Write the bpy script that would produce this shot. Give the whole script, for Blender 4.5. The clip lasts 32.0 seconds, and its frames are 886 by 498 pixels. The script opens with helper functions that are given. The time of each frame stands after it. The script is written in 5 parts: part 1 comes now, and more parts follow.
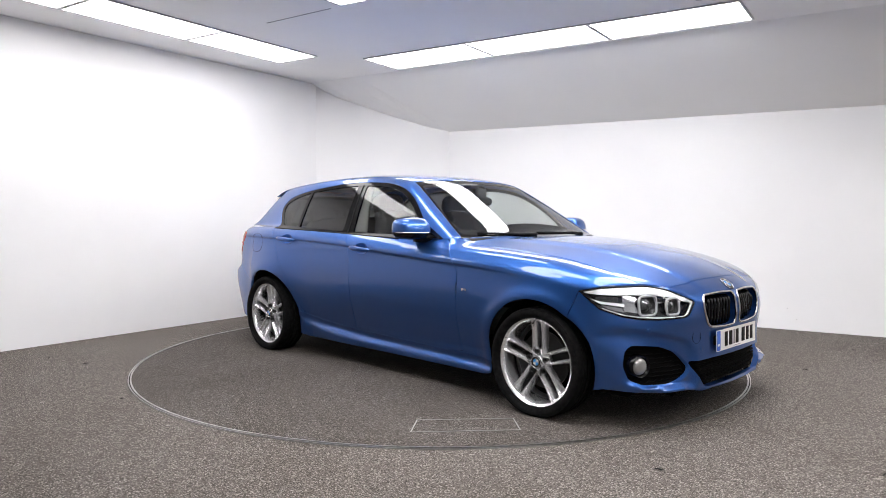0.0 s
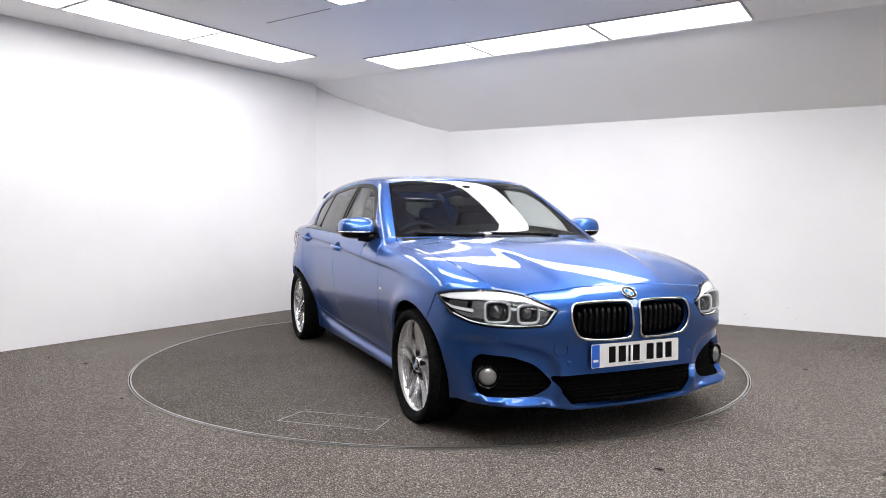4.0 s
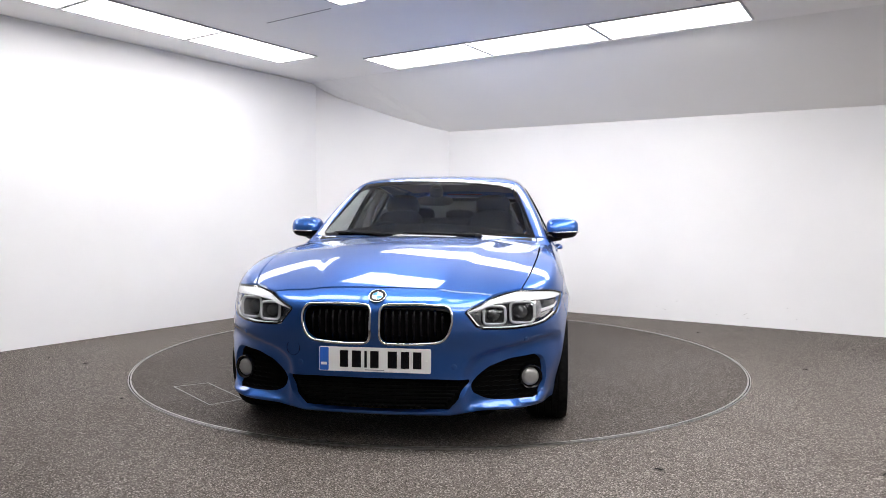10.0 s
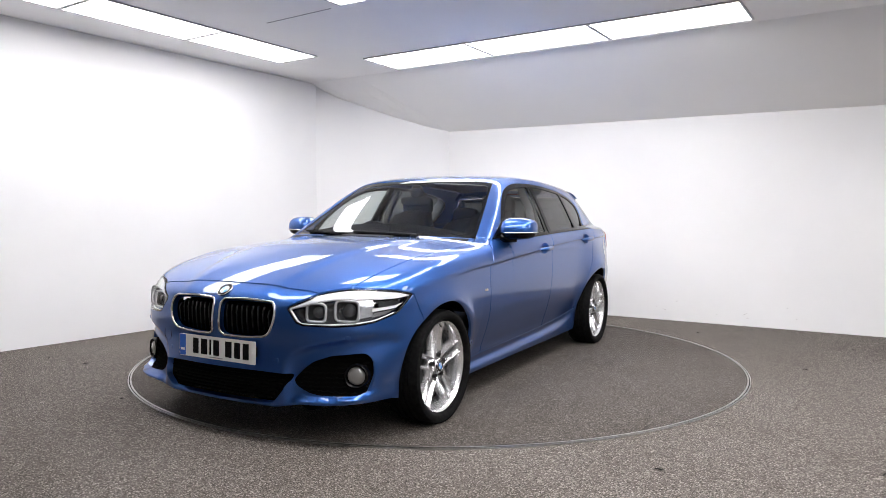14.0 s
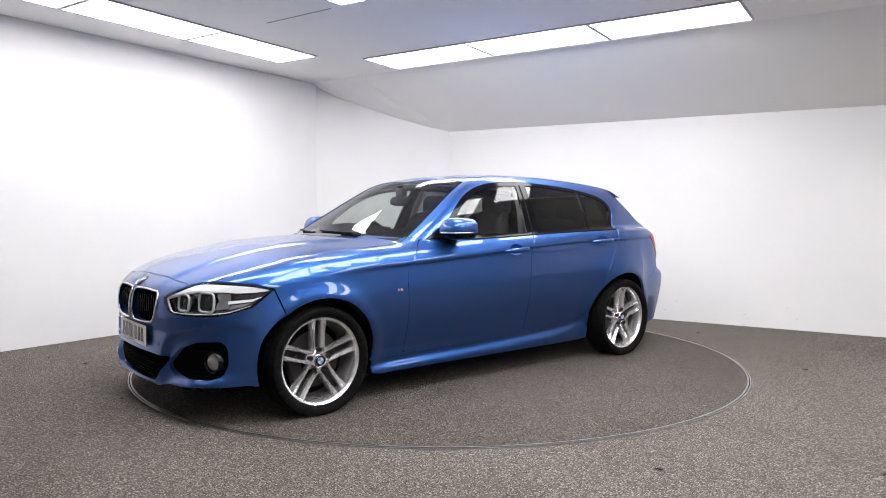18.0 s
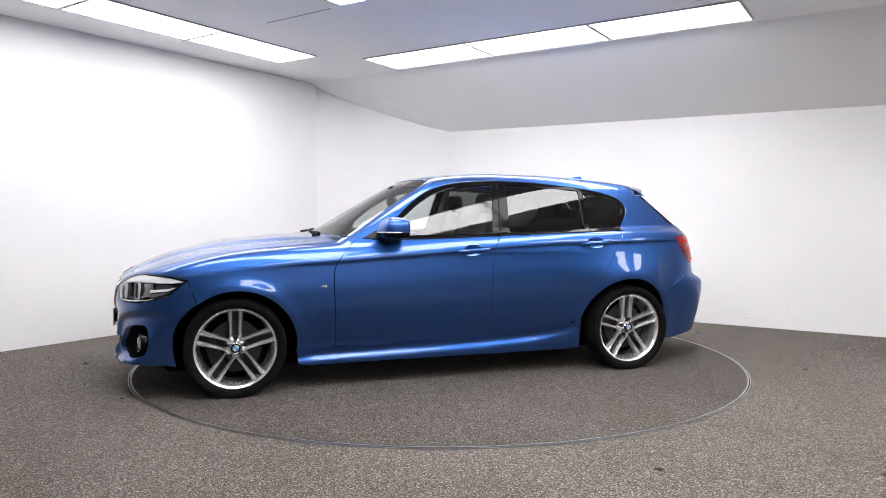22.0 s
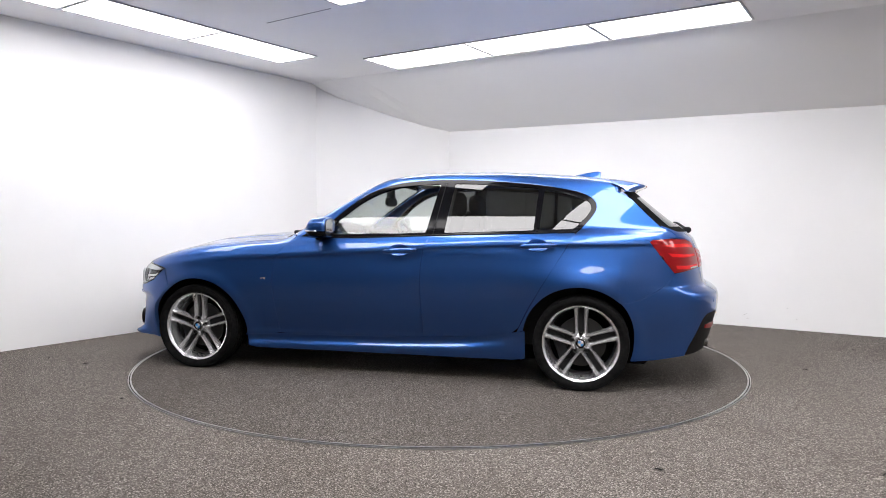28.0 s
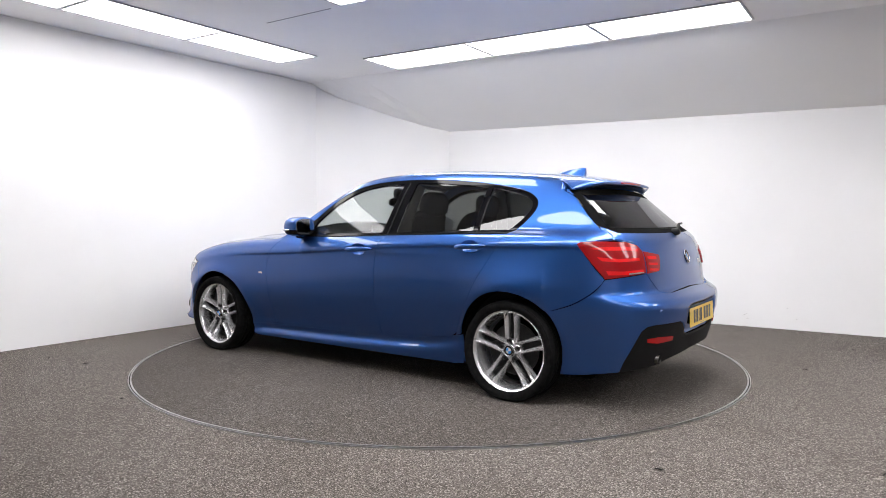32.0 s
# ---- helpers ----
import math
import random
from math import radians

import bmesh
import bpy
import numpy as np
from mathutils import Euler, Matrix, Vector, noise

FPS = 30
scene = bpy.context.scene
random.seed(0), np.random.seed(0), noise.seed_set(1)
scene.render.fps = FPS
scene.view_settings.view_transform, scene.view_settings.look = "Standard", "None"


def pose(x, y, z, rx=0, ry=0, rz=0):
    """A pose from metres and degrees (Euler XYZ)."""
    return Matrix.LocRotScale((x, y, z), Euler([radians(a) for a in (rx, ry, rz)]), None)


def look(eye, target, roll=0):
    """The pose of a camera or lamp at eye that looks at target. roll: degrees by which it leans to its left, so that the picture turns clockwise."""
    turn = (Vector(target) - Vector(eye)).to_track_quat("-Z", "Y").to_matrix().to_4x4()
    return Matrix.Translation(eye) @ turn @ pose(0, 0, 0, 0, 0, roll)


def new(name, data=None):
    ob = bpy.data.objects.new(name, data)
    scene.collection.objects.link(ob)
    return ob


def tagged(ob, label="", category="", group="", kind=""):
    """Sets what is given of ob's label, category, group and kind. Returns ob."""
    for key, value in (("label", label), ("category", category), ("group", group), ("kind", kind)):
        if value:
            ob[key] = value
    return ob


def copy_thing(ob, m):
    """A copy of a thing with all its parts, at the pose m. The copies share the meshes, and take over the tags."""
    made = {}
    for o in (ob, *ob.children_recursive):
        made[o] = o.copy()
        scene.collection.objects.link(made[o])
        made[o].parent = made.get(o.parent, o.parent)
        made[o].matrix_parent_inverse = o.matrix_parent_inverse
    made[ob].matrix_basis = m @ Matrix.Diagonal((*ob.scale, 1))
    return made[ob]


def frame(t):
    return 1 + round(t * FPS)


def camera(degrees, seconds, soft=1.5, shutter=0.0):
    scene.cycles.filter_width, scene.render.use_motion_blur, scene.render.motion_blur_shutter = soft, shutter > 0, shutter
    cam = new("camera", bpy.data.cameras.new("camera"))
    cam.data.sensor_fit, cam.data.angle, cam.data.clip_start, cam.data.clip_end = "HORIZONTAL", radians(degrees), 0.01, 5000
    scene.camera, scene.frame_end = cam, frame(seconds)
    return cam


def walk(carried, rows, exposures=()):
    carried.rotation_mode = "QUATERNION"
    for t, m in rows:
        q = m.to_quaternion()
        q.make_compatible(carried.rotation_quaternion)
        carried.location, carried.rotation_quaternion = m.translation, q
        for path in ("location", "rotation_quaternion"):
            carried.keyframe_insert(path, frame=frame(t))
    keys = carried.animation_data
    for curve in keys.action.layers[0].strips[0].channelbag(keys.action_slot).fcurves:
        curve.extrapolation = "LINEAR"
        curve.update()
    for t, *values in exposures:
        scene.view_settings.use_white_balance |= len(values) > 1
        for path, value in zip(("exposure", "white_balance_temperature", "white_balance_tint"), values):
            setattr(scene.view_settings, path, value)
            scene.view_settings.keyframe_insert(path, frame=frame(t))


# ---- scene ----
cam = camera(64.81, 32.0, soft=0.8)
EYE, PITCH, PAN, ROLL = (0.0, -5.418, 1.0842), -2.726, 0.214, -0.190
_p, _a = radians(PITCH), radians(PAN)
AIM = (EYE[0] + math.sin(_a) * math.cos(_p), EYE[1] + math.cos(_a) * math.cos(_p), EYE[2] + math.sin(_p))
walk(cam, [(0.0, look(EYE, AIM, -ROLL)), (32.0, look(EYE, AIM, -ROLL))], exposures=[(0.0, 0.0), (32.0, 0.0)])

# turntable: angle of the car's nose at 0 s, degrees a second
TURN0, TURN_RATE, TABLE_R = -45.02, -5.312, 2.2187
PIVOT = Vector((-0.2232, -0.0261, 0.0))   # the turntable's centre in the car's own space

# ---- light ----
world = bpy.data.worlds.new("world")
scene.world = world
world.use_nodes = True
world.node_tree.nodes["Background"].inputs[0].default_value = (0.8, 0.85, 1.0, 1)
world.node_tree.nodes["Background"].inputs[1].default_value = 0.0
LAMP_POWER = 13.4


# ---- materials ----
def mat(name, color=(0.5, 0.5, 0.5), rough=0.5, metal=0.0, **more):
    m = bpy.data.materials.new(name)
    m.use_nodes = True
    b = m.node_tree.nodes["Principled BSDF"]
    b.inputs["Base Color"].default_value = (*color, 1)
    b.inputs["Roughness"].default_value = rough
    b.inputs["Metallic"].default_value = metal
    for k, v in more.items():
        b.inputs[k.replace("_", " ")].default_value = v
    return m


def node(m, kind, **values):
    n = m.node_tree.nodes.new(kind)
    for k, v in values.items():
        if k in ("Scale", "Detail", "Roughness", "Strength", "Distance", "Distortion", "Randomness"):
            n.inputs[k].default_value = v
    return n


def link(m, a, b):
    m.node_tree.links.new(a, b)


def bsdf(m):
    return m.node_tree.nodes["Principled BSDF"]


def ramp(m, fac, stops):
    r = m.node_tree.nodes.new("ShaderNodeValToRGB")
    e = r.color_ramp.elements
    while len(e) < len(stops):
        e.new(0.5)
    for s, (p, c) in zip(e, stops):
        s.position, s.color = p, (*c, 1) if len(c) == 3 else c
    link(m, fac, r.inputs[0])
    return r


def coords(m, kind="Object"):
    return m.node_tree.nodes.new("ShaderNodeTexCoord").outputs[kind]


def grain(m, scale, low, high, p0=0.35, p1=0.65, detail=6, bump=0.0, dist=0.01):
    """Noise between two colours, and a relief of the same grain."""
    c = coords(m)
    n = node(m, "ShaderNodeTexNoise", Scale=scale, Detail=detail)
    link(m, c, n.inputs["Vector"])
    r = ramp(m, n.outputs[0], [(p0, low), (p1, high)])
    link(m, r.outputs[0], bsdf(m).inputs["Base Color"])
    if bump:
        b = node(m, "ShaderNodeBump", Strength=bump, Distance=dist)
        link(m, n.outputs[0], b.inputs["Height"])
        link(m, b.outputs[0], bsdf(m).inputs["Normal"])
    return r


def wall_paint(name, low, high, scale=1.3):
    m = mat(name, high, 0.6, Specular_IOR_Level=0.25)
    grain(m, scale, low, high, 0.3, 0.7, 4)
    c = coords(m)
    n = node(m, "ShaderNodeTexNoise", Scale=260, Detail=3)
    link(m, c, n.inputs["Vector"])
    b = node(m, "ShaderNodeBump", Strength=0.08, Distance=0.002)
    link(m, n.outputs[0], b.inputs["Height"])
    link(m, b.outputs[0], bsdf(m).inputs["Normal"])
    return m


def carpet(name, tone=1.0):
    """Speckled grey-brown bonded carpet: tufts of light and dark yarn, worn patches."""
    m = mat(name, (0.1, 0.09, 0.085), 0.9, Specular_IOR_Level=0.15)
    c = coords(m)
    fine = node(m, "ShaderNodeTexVoronoi", Scale=210)
    link(m, c, fine.inputs["Vector"])
    tuft = node(m, "ShaderNodeTexNoise", Scale=120, Detail=5, Roughness=0.8)
    link(m, c, tuft.inputs["Vector"])
    big = node(m, "ShaderNodeTexNoise", Scale=0.9, Detail=5, Roughness=0.6)
    link(m, c, big.inputs["Vector"])
    sp = node(m, "ShaderNodeSeparateColor")
    link(m, fine.outputs["Color"], sp.inputs[0])
    speck = ramp(m, sp.outputs[0], [(0.0, (0.045, 0.038, 0.033)), (0.45, (0.112, 0.099, 0.089)), (0.8, (0.172, 0.154, 0.140)), (0.96, (0.36, 0.335, 0.31))])
    shade = ramp(m, tuft.outputs[0], [(0.36, (0.5 * tone, 0.5 * tone, 0.5 * tone)), (0.62, (1.15 * tone, 1.15 * tone, 1.15 * tone))])
    worn = ramp(m, big.outputs[0], [(0.35, (0.86, 0.84, 0.82)), (0.65, (1.06, 1.05, 1.05))])
    mix1 = m.node_tree.nodes.new("ShaderNodeMix")
    mix1.data_type, mix1.blend_type = "RGBA", "MULTIPLY"
    mix1.inputs[0].default_value = 1
    link(m, speck.outputs[0], mix1.inputs[6])
    link(m, shade.outputs[0], mix1.inputs[7])
    mix2 = m.node_tree.nodes.new("ShaderNodeMix")
    mix2.data_type, mix2.blend_type = "RGBA", "MULTIPLY"
    mix2.inputs[0].default_value = 1
    link(m, mix1.outputs[2], mix2.inputs[6])
    link(m, worn.outputs[0], mix2.inputs[7])
    link(m, mix2.outputs[2], bsdf(m).inputs["Base Color"])
    b = node(m, "ShaderNodeBump", Strength=0.7, Distance=0.006)
    link(m, tuft.outputs[0], b.inputs["Height"])
    link(m, b.outputs[0], bsdf(m).inputs["Normal"])
    return m


M_WALL = wall_paint("white_wall_paint", (0.83, 0.825, 0.83), (0.87, 0.865, 0.868))
M_CEIL = wall_paint("white_ceiling_paint", (0.93, 0.925, 0.915), (0.955, 0.95, 0.94))
M_CARPET = carpet("speckled_carpet", 1.10)
# browner, darker platform carpet; tone lowered further to deepen shade under the car
M_CARPET_TABLE = carpet("darker_turntable_carpet", 0.80)
# grey set to limit the light that the out-of-view walls throw back
M_WALL_DIM = wall_paint("unseen_wall_grey", (0.46, 0.46, 0.465), (0.52, 0.52, 0.525))
M_ALU = mat("brushed_aluminium", (0.62, 0.61, 0.6), 0.38, 1.0)
grain(M_ALU, 60, (0.36, 0.35, 0.34), (0.52, 0.51, 0.50), bump=0.05, dist=0.001)
M_HATCH = mat("worn_steel_edge", (0.3, 0.29, 0.28), 0.5, 0.6)
M_GAP = mat("dark_rubber_gap", (0.012, 0.012, 0.012), 0.8)
M_SEAM = mat("grey_joint_filler", (0.3, 0.3, 0.31), 0.7)
M_FRAME = mat("white_lamp_frame", (0.5, 0.5, 0.51), 0.5)
M_SCUFF = mat("scuff_mark", (0.5, 0.48, 0.47), 0.7)
M_LITTER = mat("dark_fibre_litter", (0.02, 0.018, 0.016), 0.9)


def lamp_material(name, power):
    m = bpy.data.materials.new(name)
    m.use_nodes = True
    b = bsdf(m)
    b.inputs["Base Color"].default_value = (0.9, 0.9, 0.9, 1)
    b.inputs["Emission Color"].default_value = (1.0, 0.98, 0.99, 1)
    b.inputs["Emission Strength"].default_value = power
    return m


M_LAMP = lamp_material("lit_diffuser", LAMP_POWER)
# west strip turned down so that the wall beside it doesn't burn out
M_LAMP_WEST = lamp_material("west_lit_diffuser", LAMP_POWER * 0.72)
# for the added fill panels out of view
M_LAMP_FILL = lamp_material("fill_lit_diffuser", LAMP_POWER * 0.85)


# ---- mesh helpers ----
def finish(name, bm, material, parent=None, label="", smooth=True):
    me = bpy.data.meshes.new(name)
    bm.to_mesh(me)
    bm.free()
    me.materials.append(material)
    if smooth:
        me.shade_smooth()
    ob = new(name, me)
    if parent:
        ob.parent = parent
    if label:
        ob["label"] = label
    return ob


def part(name, bm, material, parent, label="", smooth=True):
    return finish(name, bm, material, parent, label, smooth)


def box(bm, size, m=Matrix(), bevel=0.0, seg=1):
    r = bmesh.ops.create_cube(bm, size=1, matrix=m @ Matrix.Diagonal((*size, 1)))
    if bevel:
        vs = set(r["verts"])
        es = [e for e in bm.edges if e.verts[0] in vs and e.verts[1] in vs]
        bmesh.ops.bevel(bm, geom=es, offset=bevel, segments=seg, affect="EDGES", profile=0.5)
    return bm


def prism(bm, outline, z0, z1, m=Matrix()):
    """A closed outline in x, y, drawn up from z0 to z1."""
    lo = [bm.verts.new(m @ Vector((x, y, z0))) for x, y in outline]
    hi = [bm.verts.new(m @ Vector((x, y, z1))) for x, y in outline]
    n = len(lo)
    bm.faces.new(lo[::-1])
    bm.faces.new(hi)
    for i in range(n):
        bm.faces.new((lo[i], lo[(i + 1) % n], hi[(i + 1) % n], hi[i]))
    return bm


# ---- the room ----
TOP, LOW = 2.64, 2.122           # flat ceiling, foot of its sloping part
E1, E2 = Vector((0.8358, -0.5491, 0)), Vector((0.5491, 0.8358, 0))
L0, L1 = Vector((-5.614, -3.04, 0)), Vector((-1.478, 2.929, 0))     # left wall, from the back to its corner
MID = Vector((0.105, 3.281, 0))
R1 = Vector((7.8, -1.548, 0))
LOW_END = 2.05


def upright(name, a, b, heights, thick=0.12, label="", material=None):
    """A wall from a to b whose top follows the heights (share of its length, z); it is thick away from the room."""
    out = Vector((a.y - b.y, b.x - a.x, 0)).normalized()
    bm = bmesh.new()
    n = len(heights)
    rows = []
    for off in (Vector(), out * thick):
        rows.append(([bm.verts.new(a.lerp(b, s) + off) for s, z in heights], [bm.verts.new(a.lerp(b, s) + off + Vector((0, 0, z))) for s, z in heights]))
    (f0, f1), (b0, b1) = rows
    for i in range(n - 1):
        bm.faces.new((f0[i], f0[i + 1], f1[i + 1], f1[i]))
        bm.faces.new((b0[i + 1], b0[i], b1[i], b1[i + 1]))
        bm.faces.new((f1[i], f1[i + 1], b1[i + 1], b1[i]))
    bm.faces.new((f0[0], f1[0], b1[0], b0[0]))
    bm.faces.new((f0[-1], b0[-1], b1[-1], f1[-1]))
    bmesh.ops.recalc_face_normals(bm, faces=bm.faces)
    ob = finish(name, bm, material or M_WALL, smooth=False)
    return tagged(ob, label, "wall", kind="structure")


upright("wall_west", L0, L1, [(0, TOP + 0.02), (1, TOP - 0.01)], label="plain white painted studio wall")
upright("wall_north", L1, MID, [(0, 2.635), (0.05, 2.565), (0.166, 2.482), (0.374, 2.381), (0.586, 2.277), (0.802, 2.186), (1, LOW)], label="white painted wall under the sloping ceiling")
east_wall = upright("wall_east", MID, R1, [(0, LOW), (1, LOW_END)], label="white painted wall with faint scuffs near the floor")
# three walls added out of view; their grey tempers bounce and car reflections
upright("wall_south", Vector((8.4, -7.6, 0)), Vector((-6.6, -7.6, 0)), [(0, 2.9), (1, 2.9)], label="unseen grey wall added to close the studio", material=M_WALL_DIM)
upright("wall_side", R1, Vector((8.4, -7.6, 0)), [(0, 2.9), (1, 2.9)], label="unseen grey wall added to close the studio", material=M_WALL_DIM)
upright("wall_back", Vector((-6.6, -7.6, 0)), L0, [(0, 2.9), (1, 2.9)], label="unseen grey wall added to close the studio", material=M_WALL_DIM)

bm = bmesh.new()
prism(bm, [(-9, -9), (10, -9), (10, 5), (-9, 5)], -0.12, 0.0)
tagged(finish("floor", bm, M_CARPET, smooth=False), "speckled grey-brown studio carpet", "floor", kind="structure")

# ceiling: a flat part, and a part that slopes down to the east wall
C0 = Vector((-1.58, 2.905, TOP))
C1 = C0 + E1 * 11.0
bm = bmesh.new()
flat = [Vector((-7.5, -8, TOP)), Vector((C1.x, -8, TOP)), C1, C0, Vector((-2.3, 3.0, TOP)), Vector((-7.5, 3.0, TOP))]
for off in (0, 0.1):
    vs = [bm.verts.new(p + Vector((0, 0, off))) for p in flat]
    bm.faces.new(vs if off else vs[::-1])
steps = 26
wall_top = [L1 + Vector((0, 0, 2.635))] + [L1.lerp(MID, s) + Vector((0, 0, z)) for s, z in ((0.05, 2.565), (0.166, 2.482), (0.374, 2.381), (0.586, 2.277), (0.802, 2.186))] + [MID + Vector((0, 0, LOW))]
fan = [bm.verts.new(p) for p in wall_top]
crease = [bm.verts.new(C0.lerp(C1, (i / steps) ** 1.6)) for i in range(steps + 1)]
for i in range(len(fan) - 1):
    bm.faces.new((crease[i], fan[i], fan[i + 1], crease[i + 1]))
wall_end = R1 + Vector((0, 0, LOW_END))
k = len(fan) - 1
last = fan[-1]
for i in range(k, steps):
    nxt = bm.verts.new((MID + Vector((0, 0, LOW))).lerp(wall_end, (i + 1 - k) / (steps - k)))
    bm.faces.new((crease[i], last, nxt, crease[i + 1]))
    last = nxt
bmesh.ops.recalc_face_normals(bm, faces=bm.faces)
tagged(finish("ceiling", bm, M_CEIL, smooth=False), "white ceiling, flat and then sloping to the wall", "ceiling", kind="structure")

# ceiling lamps: square-edged panels in strips
PANEL_L, PANEL_W = 1.164, 0.568


def lamp_panel(length, width, glow):
    ob = new("ceiling_light")
    bm = bmesh.new()
    prism(bm, [(0.006, 0.006), (length - 0.006, 0.006), (length - 0.006, width - 0.006), (0.006, width - 0.006)], -0.007, -0.003)
    part("diffuser", bm, glow, ob, "evenly glowing white diffuser", smooth=False)
    bm = bmesh.new()
    w, e = 0.010, 0.017
    for (x0, y0, x1, y1) in ((0, 0, length, w), (0, width - w, length, width), (0, w, e, width - w), (length - e, w, length, width - w)):
        prism(bm, [(x0, y0), (x1, y0), (x1, y1), (x0, y1)], -0.014, -0.001)
    part("frame", bm, M_FRAME, ob, "thin grey metal frame", smooth=False)
    return tagged(ob, "recessed square-edged white panel light in the ceiling, also used for unseen fill", "ceiling light", "ceiling lights")


def lamp_pose(corner, along):
    return Matrix.Translation(corner) @ Matrix.Rotation(math.atan2(along.y, along.x), 4, "Z")


EAST, WEST = Vector((-0.772, 1.571, TOP)), Vector((-1.638, 1.768, TOP))
E2W = Vector((0.560, 0.8285, 0))
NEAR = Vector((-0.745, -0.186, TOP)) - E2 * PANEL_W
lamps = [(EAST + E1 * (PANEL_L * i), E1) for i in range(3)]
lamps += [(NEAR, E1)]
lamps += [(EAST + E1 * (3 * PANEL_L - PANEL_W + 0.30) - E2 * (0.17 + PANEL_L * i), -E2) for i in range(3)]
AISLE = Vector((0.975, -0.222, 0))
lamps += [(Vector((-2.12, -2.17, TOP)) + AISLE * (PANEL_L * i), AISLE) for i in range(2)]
# unseen panels added as fill for the right wall and the near carpet
fill_lamps= [(EAST - E2 * 1.6 + E1 * (PANEL_L * i), E1) for i in (4, 5, 6)]
fill_lamps += [(EAST - E2 * 4.5 + E1 * (PANEL_L * i), E1) for i in (3, 4, 5, 6)]
fill_lamps += [(EAST - E2 * 0.4 + E1 * (PANEL_L * i), E1) for i in (5, 6)]
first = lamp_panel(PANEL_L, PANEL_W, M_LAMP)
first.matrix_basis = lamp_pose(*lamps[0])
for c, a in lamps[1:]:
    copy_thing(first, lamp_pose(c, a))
far = lamp_panel(PANEL_L, PANEL_W, M_LAMP_FILL)
far.matrix_basis = lamp_pose(*fill_lamps[0])
for c, a in fill_lamps[1:]:
    copy_thing(far, lamp_pose(c, a))
west = lamp_panel(1.112, 0.522, M_LAMP_WEST)
west.matrix_basis = lamp_pose(WEST, -E2W)
for i in range(1, 3):
    copy_thing(west, lamp_pose(WEST - E2W * (1.112 * i), -E2W))

# ---- the form of the car body: one closed surface from which all panels are cut ----
def curve(xs, ys):
    """Smooth curve through a few values, without overshoot."""
    xs, ys = np.array(xs, float), np.array(ys, float)
    h, d = np.diff(xs), np.diff(ys) / np.diff(xs)
    m = np.zeros(len(xs))
    m[0], m[-1] = d[0], d[-1]
    for i in range(1, len(xs) - 1):
        if d[i - 1] * d[i] > 0:
            w1, w2 = 2 * h[i] + h[i - 1], h[i] + 2 * h[i - 1]
            m[i] = (w1 + w2) / (w1 / d[i - 1] + w2 / d[i])

    def f(x):
        x = np.clip(np.asarray(x, float), xs[0], xs[-1])
        i = np.clip(np.searchsorted(xs, x) - 1, 0, len(xs) - 2)
        t = (x - xs[i]) / h[i]
        t2, t3 = t * t, t * t * t
        return (2 * t3 - 3 * t2 + 1) * ys[i] + (t3 - 2 * t2 + t) * h[i] * m[i] + (3 * t2 - 2 * t3) * ys[i + 1] + (t3 - t2) * h[i] * m[i + 1]
    return f


def smax(a, b, k):
    return 0.5 * (a + b + np.sqrt((a - b) ** 2 + k * k))


def smin(a, b, k):
    return 0.5 * (a + b - np.sqrt((a - b) ** 2 + k * k))


WAIST = curve((-2.2, -1.68, -1.23, -0.93, -0.64, -0.36, -0.05, 0.315, 0.75, 0.98, 1.18, 1.5, 1.9), (0.92, 0.912, 0.904, 0.899, 0.888, 0.873, 0.851, 0.824, 0.797, 0.786, 0.766, 0.72, 0.66))
SECTION = curve((-0.4, -0.16, -0.1, -0.05, -0.012, 0.03, 0.1, 0.2, 0.3, 0.4, 0.48, 0.55, 0.62, 0.72), (0.70, 0.808, 0.8395, 0.8585, 0.8715, 0.8725, 0.8745, 0.8785, 0.8765, 0.864, 0.848, 0.834, 0.826, 0.81))
SKIRT = curve((-1.0, -0.928, -0.7, -0.304, 0.14, 0.729, 0.98), (0.356, 0.338, 0.303, 0.279, 0.266, 0.256, 0.25))
PLAN = curve((-2.25, -2.0, -1.8, -1.55, -1.3, -0.85, 0.0, 0.8, 1.3, 1.6, 1.85, 2.1), (-0.15, -0.075, -0.035, 0.0, 0.015, -0.004, -0.008, 0.0, 0.008, -0.006, -0.045, -0.12))
BONNET = curve((-2.2, -1.3, -0.4, 0.3, 0.78, 0.96, 1.17, 1.37, 1.57, 1.77, 1.97, 2.09, 2.2), (1.03, 1.03, 0.995, 0.968, 0.953, 0.945, 0.93, 0.91, 0.87, 0.815, 0.735, 0.67, 0.60))
NOSE = curve((0.1, 0.15, 0.2, 0.27, 0.36, 0.46, 0.56, 0.64, 0.7, 0.74, 0.8), (1.90, 2.0, 2.068, 2.075, 2.062, 2.058, 2.07, 2.065, 2.045, 2.02, 1.97))
TAIL = curve((0.12, 0.18, 0.3, 0.42, 0.5, 0.57, 0.605, 0.625, 0.645, 0.66, 0.7, 0.8, 0.93, 1.0, 1.1), (-2.0, -2.125, -2.175, -2.205, -2.222, -2.226, -2.218, -2.195, -2.158, -2.137, -2.128, -2.115, -2.07, -2.01, -1.93))
ROOF = curve((-2.0, -1.75, -1.53, -1.32, -1.11, -0.69, -0.44, -0.2, 0.02, 0.3), (1.285, 1.321, 1.349, 1.368, 1.383, 1.401, 1.402, 1.392, 1.370, 1.318))
CABIN = curve((-2.1, -1.8, -1.4, -1.0, -0.4, 0.1, 0.6, 0.9), (-0.13, -0.085, -0.035, -0.008, 0.004, 0.0, -0.02, -0.06))


